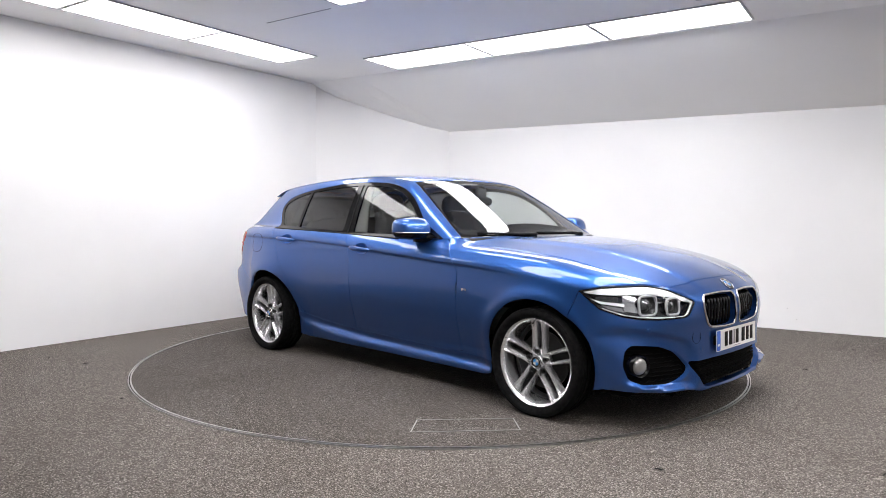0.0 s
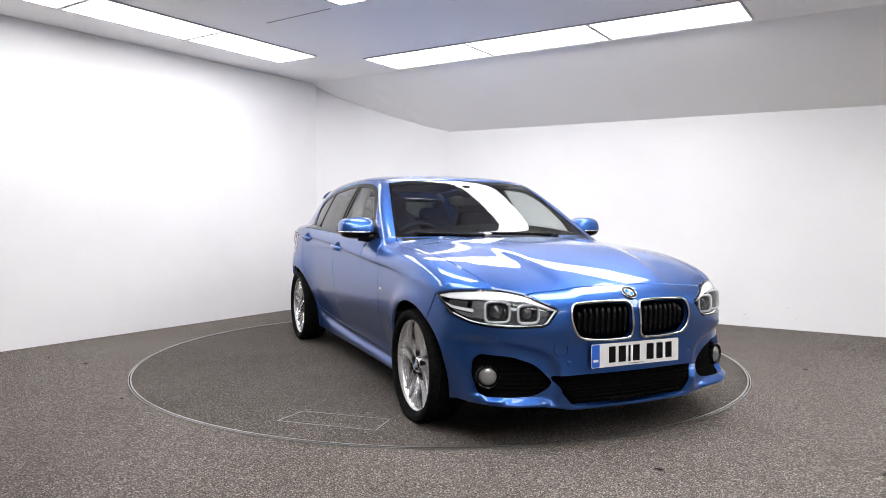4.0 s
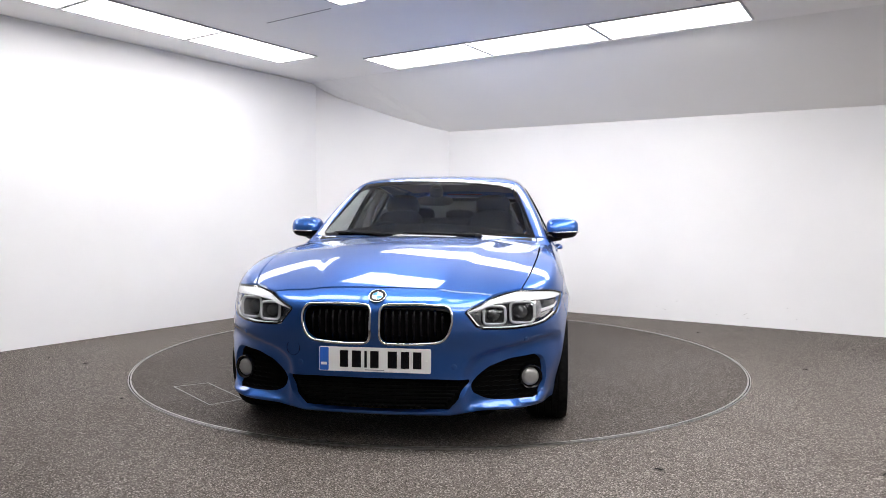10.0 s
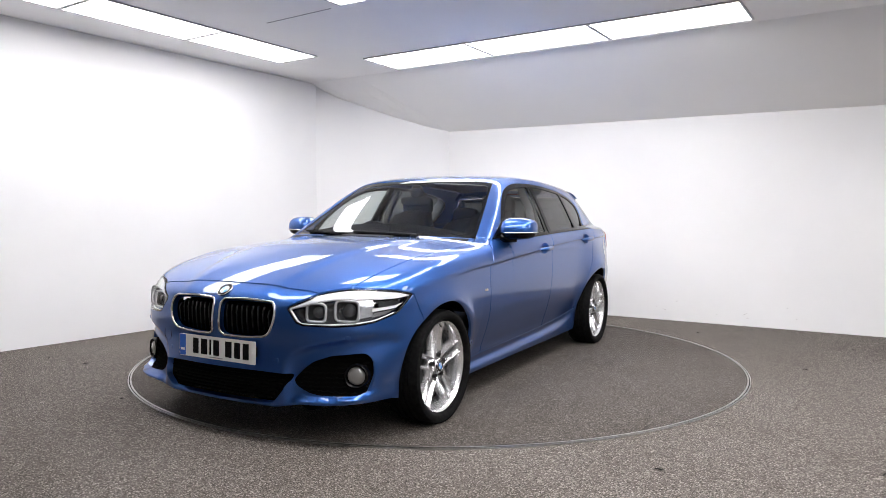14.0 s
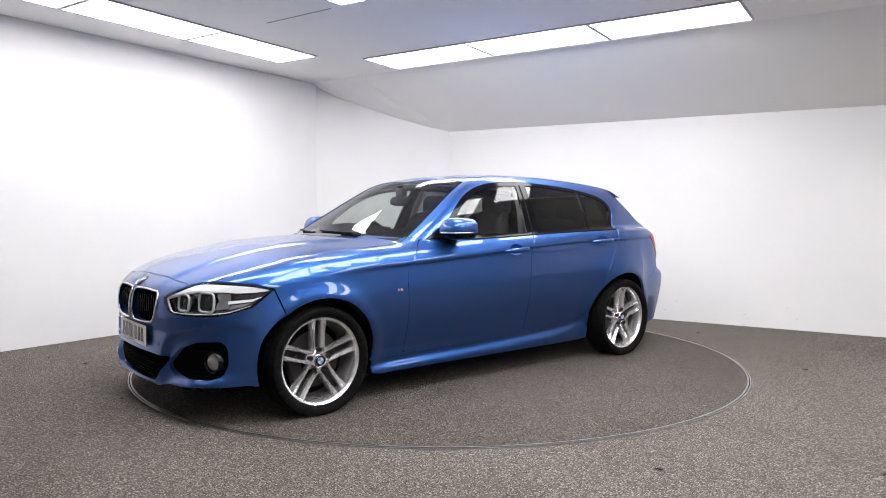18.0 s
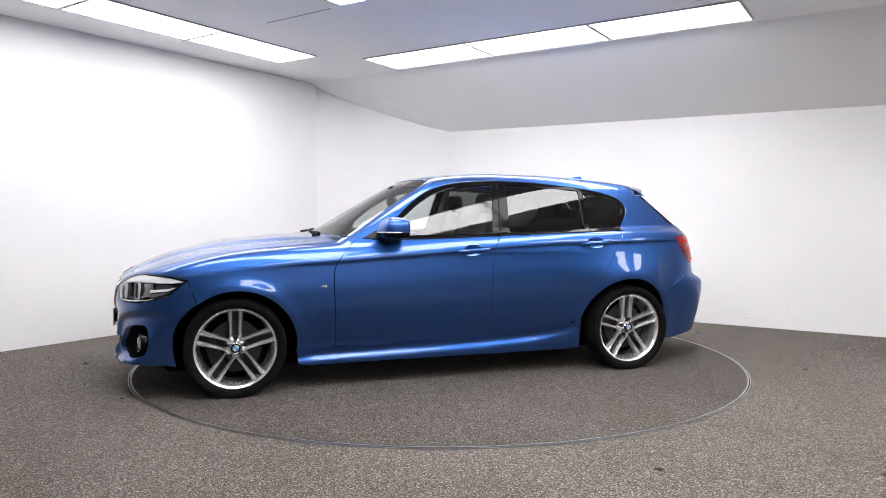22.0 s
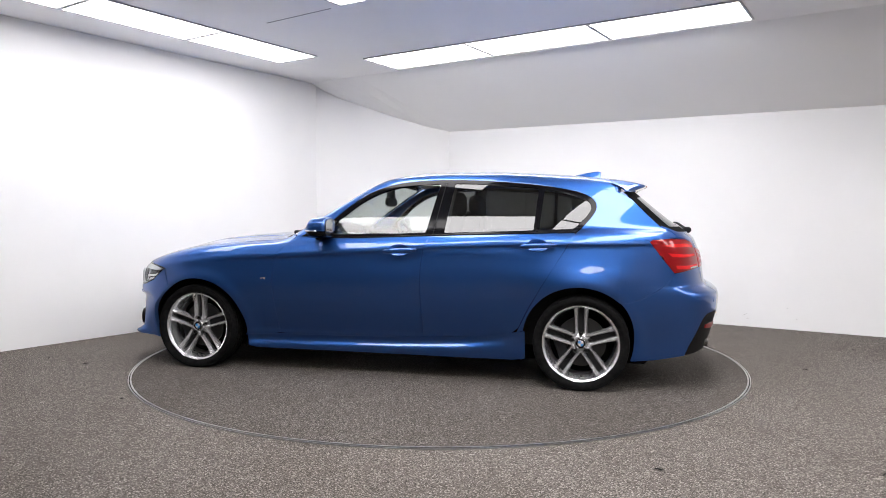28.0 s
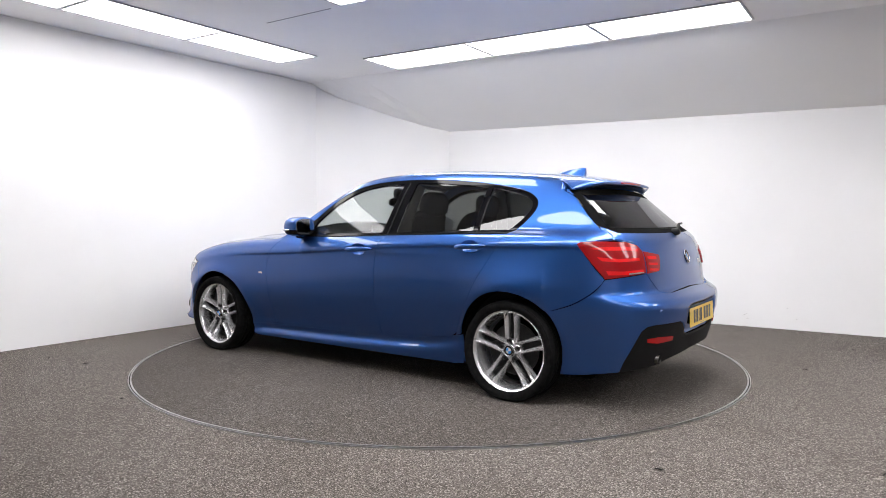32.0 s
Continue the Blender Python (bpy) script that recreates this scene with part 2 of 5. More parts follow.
def body(x, y, z):
    """Below nought inside the car, above it outside."""
    y = np.abs(y)
    d = WAIST(x) - z
    keen = np.clip((1.25 - x) / 0.5, 0, 1) * np.clip((x + 1.8) / 0.15, 0, 1)
    under = np.where(d > 0, 0.013 * (1 - np.exp(-np.maximum(d, 0) / 0.006)) * np.exp(-np.maximum(d, 0) / 0.11), 0.0)
    low_d = d * 0.57 / (WAIST(x) - 0.27)
    tuck = 0.040 * np.clip((low_d - 0.12) / 0.42, 0, 1) ** 1.4 * np.clip((1.25 - np.abs(x)) / 0.4, 0, 1)
    side = y - SECTION(np.where(d > 0, low_d, d)) - PLAN(x) + tuck + under * keen
    for ax, az in ((1.325, 0.285), (-1.325, 0.29)):
        d = np.hypot(x - ax, z - az)
        side = side - (0.010 if ax > 0 else 0.006) * np.exp(-((d - 0.37) / 0.045) ** 2)
    side = side - 0.034 * np.exp(-((x + 1.36) / 0.36) ** 2 - ((z - 0.67) / 0.125) ** 2) * np.clip((x + 1.78) / 0.22, 0, 1) ** 2 - 0.014 * np.exp(-((x - 1.3) / 0.24) ** 2 - ((z - 0.63) / 0.08) ** 2)
    drop = SKIRT(x) - z
    ledge = 1 / (1 + np.exp(np.clip(-(drop - 0.058) / 0.008, -30, 30)))
    side = side + 0.012 * np.exp(-((drop - 0.035) / 0.03) ** 2) * np.clip((x + 0.97) / 0.4, 0, 1) * np.clip((1.04 - x) / 0.12, 0, 1) - 0.016 * ledge * np.clip((x + 0.97) / 0.4, 0, 1) * np.clip((1.04 - x) / 0.12, 0, 1)
    crease = 0.30 + (2.02 - x) * 0.16
    fall = np.where(x > 0.4, 0.075 * y ** 2, 0.05 * y ** 2)
    top = z - (BONNET(x) - fall + 0.011 / (1 + np.exp(np.clip((y - crease) / 0.016, -30, 30))) * np.clip((x - 0.7) / 0.3, 0, 1))
    full = 1 / (1 + np.exp(np.clip((z - 0.475) / 0.05, -30, 30)))
    front = x - NOSE(z) + (0.22 - 0.03 * full) * y ** 2 + (0.6 - 0.24 * full) * y ** 6
    rear = TAIL(z) - x + 0.16 * y ** 2 + 0.45 * y ** 6
    dent = (y / 0.285) ** 8 + ((z - 0.487) / 0.083) ** 6
    rear = rear + 0.030 / (1 + np.exp(np.clip((dent - 1) * 4, -30, 30)))
    q = ((y - 0.63) / 0.215) ** 4 + ((z - 0.352 - 0.22 * (y - 0.62)) / 0.135) ** 4
    front = front - 0.034 * np.exp(-((z - 0.219 - 0.08 * (y - 0.6)) / 0.019) ** 2) * np.clip((y - 0.42) / 0.08, 0, 1)
    front = front - 0.018 * np.exp(-((z - 0.181) / 0.014) ** 2) * np.clip((0.42 - y) / 0.08, 0, 1)
    front = front + 0.032 / (1 + np.exp(np.clip((q - 1) * 6, -30, 30)))
    low = smax(side, top, 0.045)
    low = smax(low, front, 0.048)
    low = smax(low, rear, 0.05)
    low = smax(low, 0.15 - 0.026 * np.clip((1.08 - np.abs(x)) / 0.15, 0, 1) - z, 0.02)
    lean = z - 0.95
    flank = y - (0.803 - 0.40 * lean - 0.28 * lean ** 2 + CABIN(x))
    roof = z - (ROOF(x) - 0.05 * y ** 2 - 0.20 * y ** 6)
    screen = (x - (0.80 - 1.66 * (z - 0.94) - 0.12 * (z - 0.94) ** 2 - 0.26 * y ** 2)) * 0.52
    hatch = ((-1.695 - 1.17 * (1.24 - z) + 0.14 * y ** 2 + 0.3 * y ** 6) - x) * 0.65
    up = smax(flank, roof, 0.05)
    up = smax(up, screen, 0.03)
    up = smax(up, hatch, 0.03)
    up = smax(up, 0.86 + 0.095 * np.clip((-x - 1.5) / 0.2, 0, 1) - z, 0.01)
    return smin(low, up, 0.025)


def cast(o, d, far):
    """Where rays from inside the body pass through its surface."""
    lo, hi = np.zeros(len(o)), np.full(len(o), far)
    for _ in range(34):
        mid = 0.5 * (lo + hi)
        p = o + d * mid[:, None]
        out = body(p[:, 0], p[:, 1], p[:, 2]) > 0
        hi, lo = np.where(out, mid, hi), np.where(out, lo, mid)
    return o + d * lo[:, None]


def side_map(uv):
    """x, z on the left flank."""
    n = len(uv)
    o = np.stack([uv[:, 0], np.zeros(n), uv[:, 1]], 1)
    return cast(o, np.tile((0.0, 1.0, 0.0), (n, 1)), 1.1)


def flank_map(uv):
    """x, and a rolled-out angle about a lengthwise axis inside the car, on the left flank."""
    n = len(uv)
    a = uv[:, 1] / 0.8
    o = np.stack([uv[:, 0], np.zeros(n), np.full(n, 0.60)], 1)
    return cast(o, np.stack([np.zeros(n), np.cos(a), np.sin(a)], 1), 1.4)


def rolled(pts):
    """Places in space as flank_map takes them."""
    return [(float(p[0]), 0.8 * math.atan2(p[2] - 0.60, p[1])) for p in pts]


def on_side(pts):
    """x, z on the flank, as flank_map takes them."""
    return rolled(side_map(np.array(pts, float)))


def top_map(uv):
    """x, y seen from above."""
    n = len(uv)
    o = np.stack([uv[:, 0], uv[:, 1], np.full(n, 0.5)], 1)
    return cast(o, np.tile((0.0, 0.0, 1.0), (n, 1)), 1.2)


def front_map(uv):
    """Angle round an upright axis at the front wheels, z."""
    n = len(uv)
    o = np.stack([np.full(n, 1.2), np.zeros(n), uv[:, 1]], 1)
    return cast(o, np.stack([np.cos(uv[:, 0]), np.sin(uv[:, 0]), np.zeros(n)], 1), 1.6)


def rear_map(uv):
    n = len(uv)
    o = np.stack([np.full(n, -1.2), np.zeros(n), uv[:, 1]], 1)
    return cast(o, np.stack([-np.cos(uv[:, 0]), np.sin(uv[:, 0]), np.zeros(n)], 1), 1.6)


def screen_map(uv):
    """y, z of the windscreen, along x."""
    n = len(uv)
    o = np.stack([np.full(n, -0.4), uv[:, 0], uv[:, 1]], 1)
    return cast(o, np.tile((1.0, 0.0, 0.0), (n, 1)), 2.0)


def hatch_map(uv):
    """y, z of the tail, along x."""
    n = len(uv)
    o = np.stack([np.full(n, -0.9), uv[:, 0], uv[:, 1]], 1)
    return cast(o, np.tile((-1.0, 0.0, 0.0), (n, 1)), 1.8)


def normals(p):
    e = 0.003
    g = np.empty_like(p)
    for i in range(3):
        a, b = p.copy(), p.copy()
        a[:, i] += e
        b[:, i] -= e
        g[:, i] = body(a[:, 0], a[:, 1], a[:, 2]) - body(b[:, 0], b[:, 1], b[:, 2])
    return g / np.maximum(np.linalg.norm(g, axis=1), 1e-9)[:, None]


def fr(x, y, z):
    """Angle and height of a place on the front, for front_map."""
    return math.atan2(y, x - 1.2), z


def re(x, y, z):
    return math.atan2(y, -1.2 - x), z


def fy(y, z):
    """Front place by y and z."""
    x = NOSE(z) - 0.22 * y * y - 0.6 * y ** 6
    return fr(float(x), y, z)


def ry(y, z):
    x = TAIL(z) + 0.16 * y * y + 0.45 * y ** 6
    return re(float(x), y, z)


def dense(poly, step):
    out = []
    for a, b in zip(poly, poly[1:] + poly[:1]):
        n = max(1, math.ceil(math.dist(a, b) / step))
        out += [(a[0] + (b[0] - a[0]) * i / n, a[1] + (b[1] - a[1]) * i / n) for i in range(n)]
    return out


def round_poly(poly, r, seg=4):
    """Rounds the corners of an outline; r is one radius or one for each corner."""
    out, n = [], len(poly)
    rs = r if isinstance(r, (list, tuple)) else [r] * n
    for i in range(n):
        p, a, b = Vector(poly[i]), Vector(poly[i - 1]), Vector(poly[(i + 1) % n])
        da, db = (a - p), (b - p)
        k = min(rs[i], da.length * 0.48, db.length * 0.48)
        if k <= 1e-5:
            out.append(tuple(p))
            continue
        s, e = p + da.normalized() * k, p + db.normalized() * k
        for j in range(seg + 1):
            t = j / seg
            q = s.lerp(p, t).lerp(p.lerp(e, t), t)
            out.append((q.x, q.y))
    return out


def smooth_line(pts, n=8):
    """A smooth open line through the points."""
    out, m = [], len(pts)
    P = [np.array(p, float) for p in pts]
    for i in range(m - 1):
        a, b, c, d = P[max(i - 1, 0)], P[i], P[i + 1], P[min(i + 2, m - 1)]
        for j in range(n):
            t = j / n
            out.append(tuple(0.5 * (2 * b + (c - a) * t + (2 * a - 5 * b + 4 * c - d) * t * t + (3 * b - a - 3 * c + d) * t ** 3)))
    out.append(tuple(P[-1]))
    return out


def arc(cx, cz, r, a0, a1, n=24):
    return [(cx + r * math.cos(radians(a0 + (a1 - a0) * i / n)), cz + r * math.sin(radians(a0 + (a1 - a0) * i / n))) for i in range(n + 1)]


def area(poly):
    return 0.5 * sum(a[0] * b[1] - b[0] * a[1] for a, b in zip(poly, poly[1:] + poly[:1]))


def inset(poly, d):
    """Moves an outline inwards by d, for the gaps between panels."""
    if area(poly) < 0:
        poly = poly[::-1]
    out, n = [], len(poly)
    for i in range(n):
        a, p, b = Vector(poly[i - 1]), Vector(poly[i]), Vector(poly[(i + 1) % n])
        u, v = (p - a), (b - p)
        if u.length < 1e-6 or v.length < 1e-6:
            continue
        u.normalize(), v.normalize()
        n1, n2 = Vector((-u.y, u.x)), Vector((-v.y, v.x))
        m = n1 + n2
        if m.length < 0.3:
            out.append(tuple(p + n1 * d))
            continue
        m = m / max(m.dot(n1), 0.45)
        out.append(tuple(p + m * d))
    return out


from mathutils.geometry import delaunay_2d_cdt


def inside(poly, P):
    x, y = P[:, 0], P[:, 1]
    hit = np.zeros(len(P), bool)
    for (x0, y0), (x1, y1) in zip(poly, poly[1:] + poly[:1]):
        c = (y0 > y) != (y1 > y)
        with np.errstate(divide="ignore", invalid="ignore"):
            hit ^= c & (x < (x1 - x0) * (y - y0) / (y1 - y0) + x0)
    return hit


def sheet(outline, holes, mapper, step=0.03, lift=0.0, rim=0.016, mirror=False, gap=0.0034, bend=None, lines=()):
    """A panel cut from the body surface: outline and holes in the mapper's plane; its edge turns in by rim. Returns mesh data."""
    outer = dense(inset(list(outline), gap), step * 0.7)
    inner = []
    for h in holes:
        h = list(h)
        h = inset(h, -gap)
        inner.append(dense(h, step * 0.7))
    xs, ys = [p[0] for p in outer], [p[1] for p in outer]
    gx, gy = np.meshgrid(np.arange(min(xs), max(xs), step), np.arange(min(ys), max(ys), step * 0.866))
    gx = gx + (np.arange(gx.shape[0]) % 2)[:, None] * step * 0.5
    G = np.stack([gx.ravel(), gy.ravel()], 1)
    ok = inside(outer, G)
    for h in inner:
        ok &= ~inside(h, G)
    B = np.array(outer + [p for h in inner for p in h])
    G = G[ok]
    extra = np.array([p for line in lines for p in line]).reshape(-1, 2)
    if len(extra):
        ok = inside(outer, extra)
        for h in inner:
            ok &= ~inside(h, extra)
        extra = extra[ok]
        near = np.array([np.min(np.hypot(B[:, 0] - p[0], B[:, 1] - p[1])) for p in extra]) if len(extra) else np.zeros(0)
        extra = extra[near > 0.004]
    if len(G):
        keep = np.ones(len(G), bool)
        for k in range(0, len(G), 400):
            keep[k:k + 400] = np.min(np.hypot(G[k:k + 400, None, 0] - B[None, :, 0], G[k:k + 400, None, 1] - B[None, :, 1]), axis=1) > step * 0.45
            if len(extra):
                keep[k:k + 400] &= np.min(np.hypot((G[k:k + 400, None, 0] - extra[None, :, 0]), G[k:k + 400, None, 1] - extra[None, :, 1]), axis=1) > step * 0.4
        G = G[keep]
    pts = [Vector(p) for p in B] + [Vector(p) for p in G] + [Vector(p) for p in extra]
    loops, k = [], 0
    for loop in [outer] + inner:
        loops.append(list(range(k, k + len(loop))))
        k += len(loop)
    edges = [(l[i], l[(i + 1) % len(l)]) for l in loops for i in range(len(l))]
    v2, e2, f2, *_ = delaunay_2d_cdt(pts, edges, [], 0, 1e-7)
    V = np.array([(p.x, p.y) for p in v2])
    tri = []
    for f in f2:
        for i in range(1, len(f) - 1):
            tri.append((f[0], f[i], f[i + 1]))
    T = np.array(tri)
    cen = V[T].mean(axis=1)
    ok = inside(outer, cen)
    for h in inner:
        ok &= ~inside(h, cen)
    T = T[ok]
    P = mapper(V)
    N = normals(P)
    if bend is not None:
        P, N = bend(V, P, N)
    P = P + N * lift
    used = np.unique(T)
    back = -np.ones(len(V), int)
    back[used] = np.arange(len(used))
    P, N, T = P[used], N[used], back[T]
    a, b, c = P[T[:, 0]], P[T[:, 1]], P[T[:, 2]]
    flip = np.einsum("ij,ij->i", np.cross(b - a, c - a), N[T[:, 0]]) < 0
    T[flip] = T[flip][:, ::-1]
    if rim:
        count = {}
        for t in T:
            for i in range(3):
                e = (t[i], t[(i + 1) % 3])
                count[e] = 1
        border = [e for e in count if (e[1], e[0]) not in count]
        n0 = len(P)
        P = np.vstack([P, P - N * rim])
        N = np.vstack([N, N])
        T = np.vstack([T] + [np.array([(b, a, a + n0), (b, a + n0, b + n0)]) for a, b in border]) if border else T
    if mirror:
        P, N, T = P * (1, -1, 1), N * (1, -1, 1), T[:, ::-1]
    return P, N, T


def panel(name, parent, material, outline, holes, mapper, label="", both=False, **kw):
    """A body panel as a part; both: also its mirror image on the other flank."""
    made = []
    data = sheet(outline, holes, mapper, **kw)
    for flipped in ((False, True) if both else (False,)):
        P, N, T = data
        if flipped:
            P, N, T = P * (1, -1, 1), N * (1, -1, 1), T[:, ::-1]
        me = bpy.data.meshes.new(name)
        me.from_pydata((P - np.array(PIVOT)).tolist(), [], T.tolist())
        used = np.zeros(len(P), bool)
        used[T.ravel()] = True
        me.materials.append(material)
        me.shade_smooth()
        me.normals_split_custom_set_from_vertices(N.tolist())
        ob = new(name, me)
        ob.parent = parent
        if label:
            ob["label"] = label
        made.append(ob)
    return made

# ---- car materials ----
def paint():
    m = mat("blue_metallic_paint", (0.018, 0.09, 0.32), 0.43, 1.0, Coat_Weight=1.0, Coat_Roughness=0.02)
    c = coords(m)
    n = node(m, "ShaderNodeTexNoise", Scale=900, Detail=2)
    link(m, c, n.inputs["Vector"])
    r = ramp(m, n.outputs[0], [(0.35, (0.021, 0.085, 0.30)), (0.65, (0.034, 0.118, 0.39))])
    link(m, r.outputs[0], bsdf(m).inputs["Base Color"])
    return m


def clear(name, tint, rough=0.0):
    m = mat(name, tint, rough, 0.0, IOR=1.45, Transmission_Weight=1.0)
    return m


def thin_glass(name, tint, gloss=0.06):
    """A pane: mostly straight through, with a mirror-like gloss."""
    m = bpy.data.materials.new(name)
    m.use_nodes = True
    nt = m.node_tree
    nt.nodes.remove(bsdf(m))
    t = nt.nodes.new("ShaderNodeBsdfTransparent")
    t.inputs[0].default_value = (*tint, 1)
    g = nt.nodes.new("ShaderNodeBsdfGlossy")
    g.inputs["Roughness"].default_value = 0.01
    w = nt.nodes.new("ShaderNodeLayerWeight")
    w.inputs[0].default_value = 0.5
    pw = nt.nodes.new("ShaderNodeMath")
    pw.operation = "POWER"
    pw.inputs[1].default_value = 5.0
    link(m, w.outputs["Facing"], pw.inputs[0])
    f = nt.nodes.new("ShaderNodeMath")
    f.operation = "MULTIPLY_ADD"
    f.inputs[1].default_value = 1 - gloss
    f.inputs[2].default_value = gloss
    link(m, pw.outputs[0], f.inputs[0])
    mx = nt.nodes.new("ShaderNodeMixShader")
    link(m, f.outputs[0], mx.inputs[0])
    link(m, t.outputs[0], mx.inputs[1])
    link(m, g.outputs[0], mx.inputs[2])
    link(m, mx.outputs[0], nt.nodes["Material Output"].inputs[0])
    return m


M_PAINT = paint()
M_BLACK = mat("gloss_black_trim", (0.004, 0.004, 0.005), 0.2, 0.0, Specular_IOR_Level=0.2)
M_FRIT = mat("black_glass_print", (0.003, 0.003, 0.003), 0.04, 0.0, Specular_IOR_Level=0.35)
M_PILLAR = mat("black_window_surround", (0.004, 0.004, 0.005), 0.08, 0.0, Specular_IOR_Level=0.12)
M_PLASTIC = mat("textured_black_plastic", (0.009, 0.009, 0.0095), 0.6, Specular_IOR_Level=0.12)
grain(M_PLASTIC, 400, (0.007, 0.007, 0.0075), (0.013, 0.013, 0.0135), bump=0.2, dist=0.001)
M_DARK = mat("black_underside", (0.004, 0.004, 0.004), 0.95, Specular_IOR_Level=0.05)
M_CHROME = mat("chrome", (0.66, 0.66, 0.68), 0.07, 1.0)
M_EXHAUST = mat("smoked_chrome", (0.16, 0.155, 0.15), 0.25, 1.0)
# dark tone stands in for a dark reflection in the door mirrors
M_MIRROR = mat("dark_mirror", (0.22, 0.23, 0.25), 0.02, 1.0)
M_SILVER = mat("silver_wheel_lacquer", (0.78, 0.78, 0.79), 0.24, 0.8, Coat_Weight=0.3, Coat_Roughness=0.1)
grain(M_SILVER, 30, (0.76, 0.76, 0.77), (0.83, 0.83, 0.84))
M_BARREL = mat("dull_silver_rim_barrel", (0.3, 0.3, 0.305), 0.4, 0.7)
# near-black colour that holds the shade deep between the spokes
M_SHADE_GREY = mat("shaded_wheel_pocket", (0.018, 0.018, 0.019), 0.5, 0.0, Specular_IOR_Level=0.25)
M_TYRE = mat("black_tyre_rubber", (0.01, 0.01, 0.0105), 0.75, Specular_IOR_Level=0.06)
grain(M_TYRE, 45, (0.005, 0.005, 0.0055), (0.010, 0.010, 0.010), bump=0.25, dist=0.002)
# steel toned near black for the shade behind the spokes; bolts share it
M_DISC = mat("shaded_disc_steel", (0.014, 0.0135, 0.013), 0.5, 0.2)
M_GLASS = thin_glass("clear_window_glass", (0.78, 0.82, 0.80))
M_PRIVACY = thin_glass("dark_privacy_glass", (0.15, 0.157, 0.147), 0.06)
M_REAR_GLASS = thin_glass("tinted_rear_glass", (0.06, 0.064, 0.06), 0.04)
M_LENS = thin_glass("clear_lamp_lens", (0.93, 0.94, 0.95), 0.04)
M_FOG = mat("ribbed_fog_lens", (0.30, 0.297, 0.285), 0.22, 0.35, Coat_Weight=0.7, Coat_Roughness=0.03)
M_RED = mat("red_lamp_plastic", (0.36, 0.006, 0.008), 0.3, 0.0, Specular_IOR_Level=0.1, Coat_Weight=0.7, Coat_Roughness=0.01)
M_RED_DARK = mat("dark_red_lamp_plastic", (0.23, 0.004, 0.006), 0.3, 0.0, Specular_IOR_Level=0.1, Coat_Weight=0.7, Coat_Roughness=0.01)
M_RED_LIT = mat("bright_red_light_bar", (0.62, 0.012, 0.014), 0.25, 0.0, Specular_IOR_Level=0.2, Coat_Weight=0.6, Coat_Roughness=0.01)
M_WHITE = mat("white_plate", (0.78, 0.78, 0.77), 0.35)
M_YELLOW = mat("yellow_plate", (0.75, 0.5, 0.05), 0.35)
M_BLUE_BAND = mat("blue_band", (0.02, 0.12, 0.55), 0.4)
M_SEAT = mat("dark_seat_cloth", (0.018, 0.018, 0.02), 0.85)
grain(M_SEAT, 200, (0.012, 0.012, 0.013), (0.028, 0.028, 0.03), bump=0.3, dist=0.002)
M_LINER = mat("grey_headlining", (0.28, 0.27, 0.26), 0.9)
M_REFLECTOR = mat("lamp_reflector", (0.75, 0.76, 0.78), 0.18, 0.9)
M_DRL = mat("white_light_guide", (0.9, 0.91, 0.92), 0.25, 0.0, Coat_Weight=0.5)

# ---- the car ----
car = tagged(new("car"), "metallic blue five-door hatchback with silver alloy wheels", "car")


# lines that two panels share
WS_EDGE = [tuple(p) for p in screen_map(np.array([(0.712 - 0.40 * (z - 0.95) - 0.12 * (z - 0.95) ** 2, z) for z in np.linspace(0.955, 1.318, 10)]))]
ROOF_EDGE = [tuple(p) for p in top_map(np.array([(x, 0.565 - 0.05 * ((x + 0.8) / 0.9) ** 2) for x in np.linspace(0.02, -1.52, 16)]))]
HOOD_SIDE = smooth_line([(0.66, 0.715), (0.9, 0.735), (1.25, 0.73), (1.5, 0.712), (1.7, 0.685), (1.835, 0.655)], 6)
HOOD_FRONT = smooth_line([(1.925, 0.525), (1.925, 0.47), (1.94, 0.27), (1.946, 0.0)], 5)
HOOD_SIDE_3D = [tuple(p) for p in top_map(np.array(HOOD_SIDE))]
HOOD_FRONT_3D = [tuple(p) for p in top_map(np.array(HOOD_FRONT))]
DLO = [(0.46, 0.937), (0.14, 0.938), (-0.38, 0.957), (-1.295, 0.985)] + smooth_line([(-1.315, 0.993), (-1.39, 1.08), (-1.418, 1.14), (-1.402, 1.19), (-1.34, 1.23), (-1.22, 1.262), (-1.0, 1.295), (-0.7, 1.32), (-0.42, 1.328), (-0.2, 1.319), (-0.05, 1.297), (0.08, 1.254), (0.2, 1.182), (0.32, 1.08), (0.40, 1.0)], 4)
GAP_A = smooth_line([(0.60, 0.943), (0.655, 0.885), (0.711, 0.82), (0.746, 0.75), (0.752, 0.66), (0.742, 0.5), (0.729, 0.262)], 4)
GAP_B = smooth_line([(-0.367, 0.957), (-0.34, 0.91), (-0.32, 0.865), (-0.302, 0.75), (-0.299, 0.60), (-0.301, 0.45), (-0.304, 0.279)], 4)
GAP_C = smooth_line([(-1.30, 0.983), (-1.235, 0.875), (-1.12, 0.69), (-1.01, 0.50), (-0.928, 0.338)], 4)
SILL = smooth_line([(0.975, 0.25), (0.729, 0.256), (0.14, 0.266), (-0.304, 0.279), (-0.7, 0.303), (-0.928, 0.338), (-0.985, 0.352)], 6)


def cut(line, x0, x1):
    return [p for p in line if min(x0, x1) - 1e-4 <= p[0] <= max(x0, x1) + 1e-4]


FA, RA = (1.325, 0.285, 0.352), (-1.325, 0.29, 0.357)
SEAM_ARCH = (1.545, 0.563)


def flank_y(x, z):
    return float(side_map(np.array([(x, z)]))[0][1])


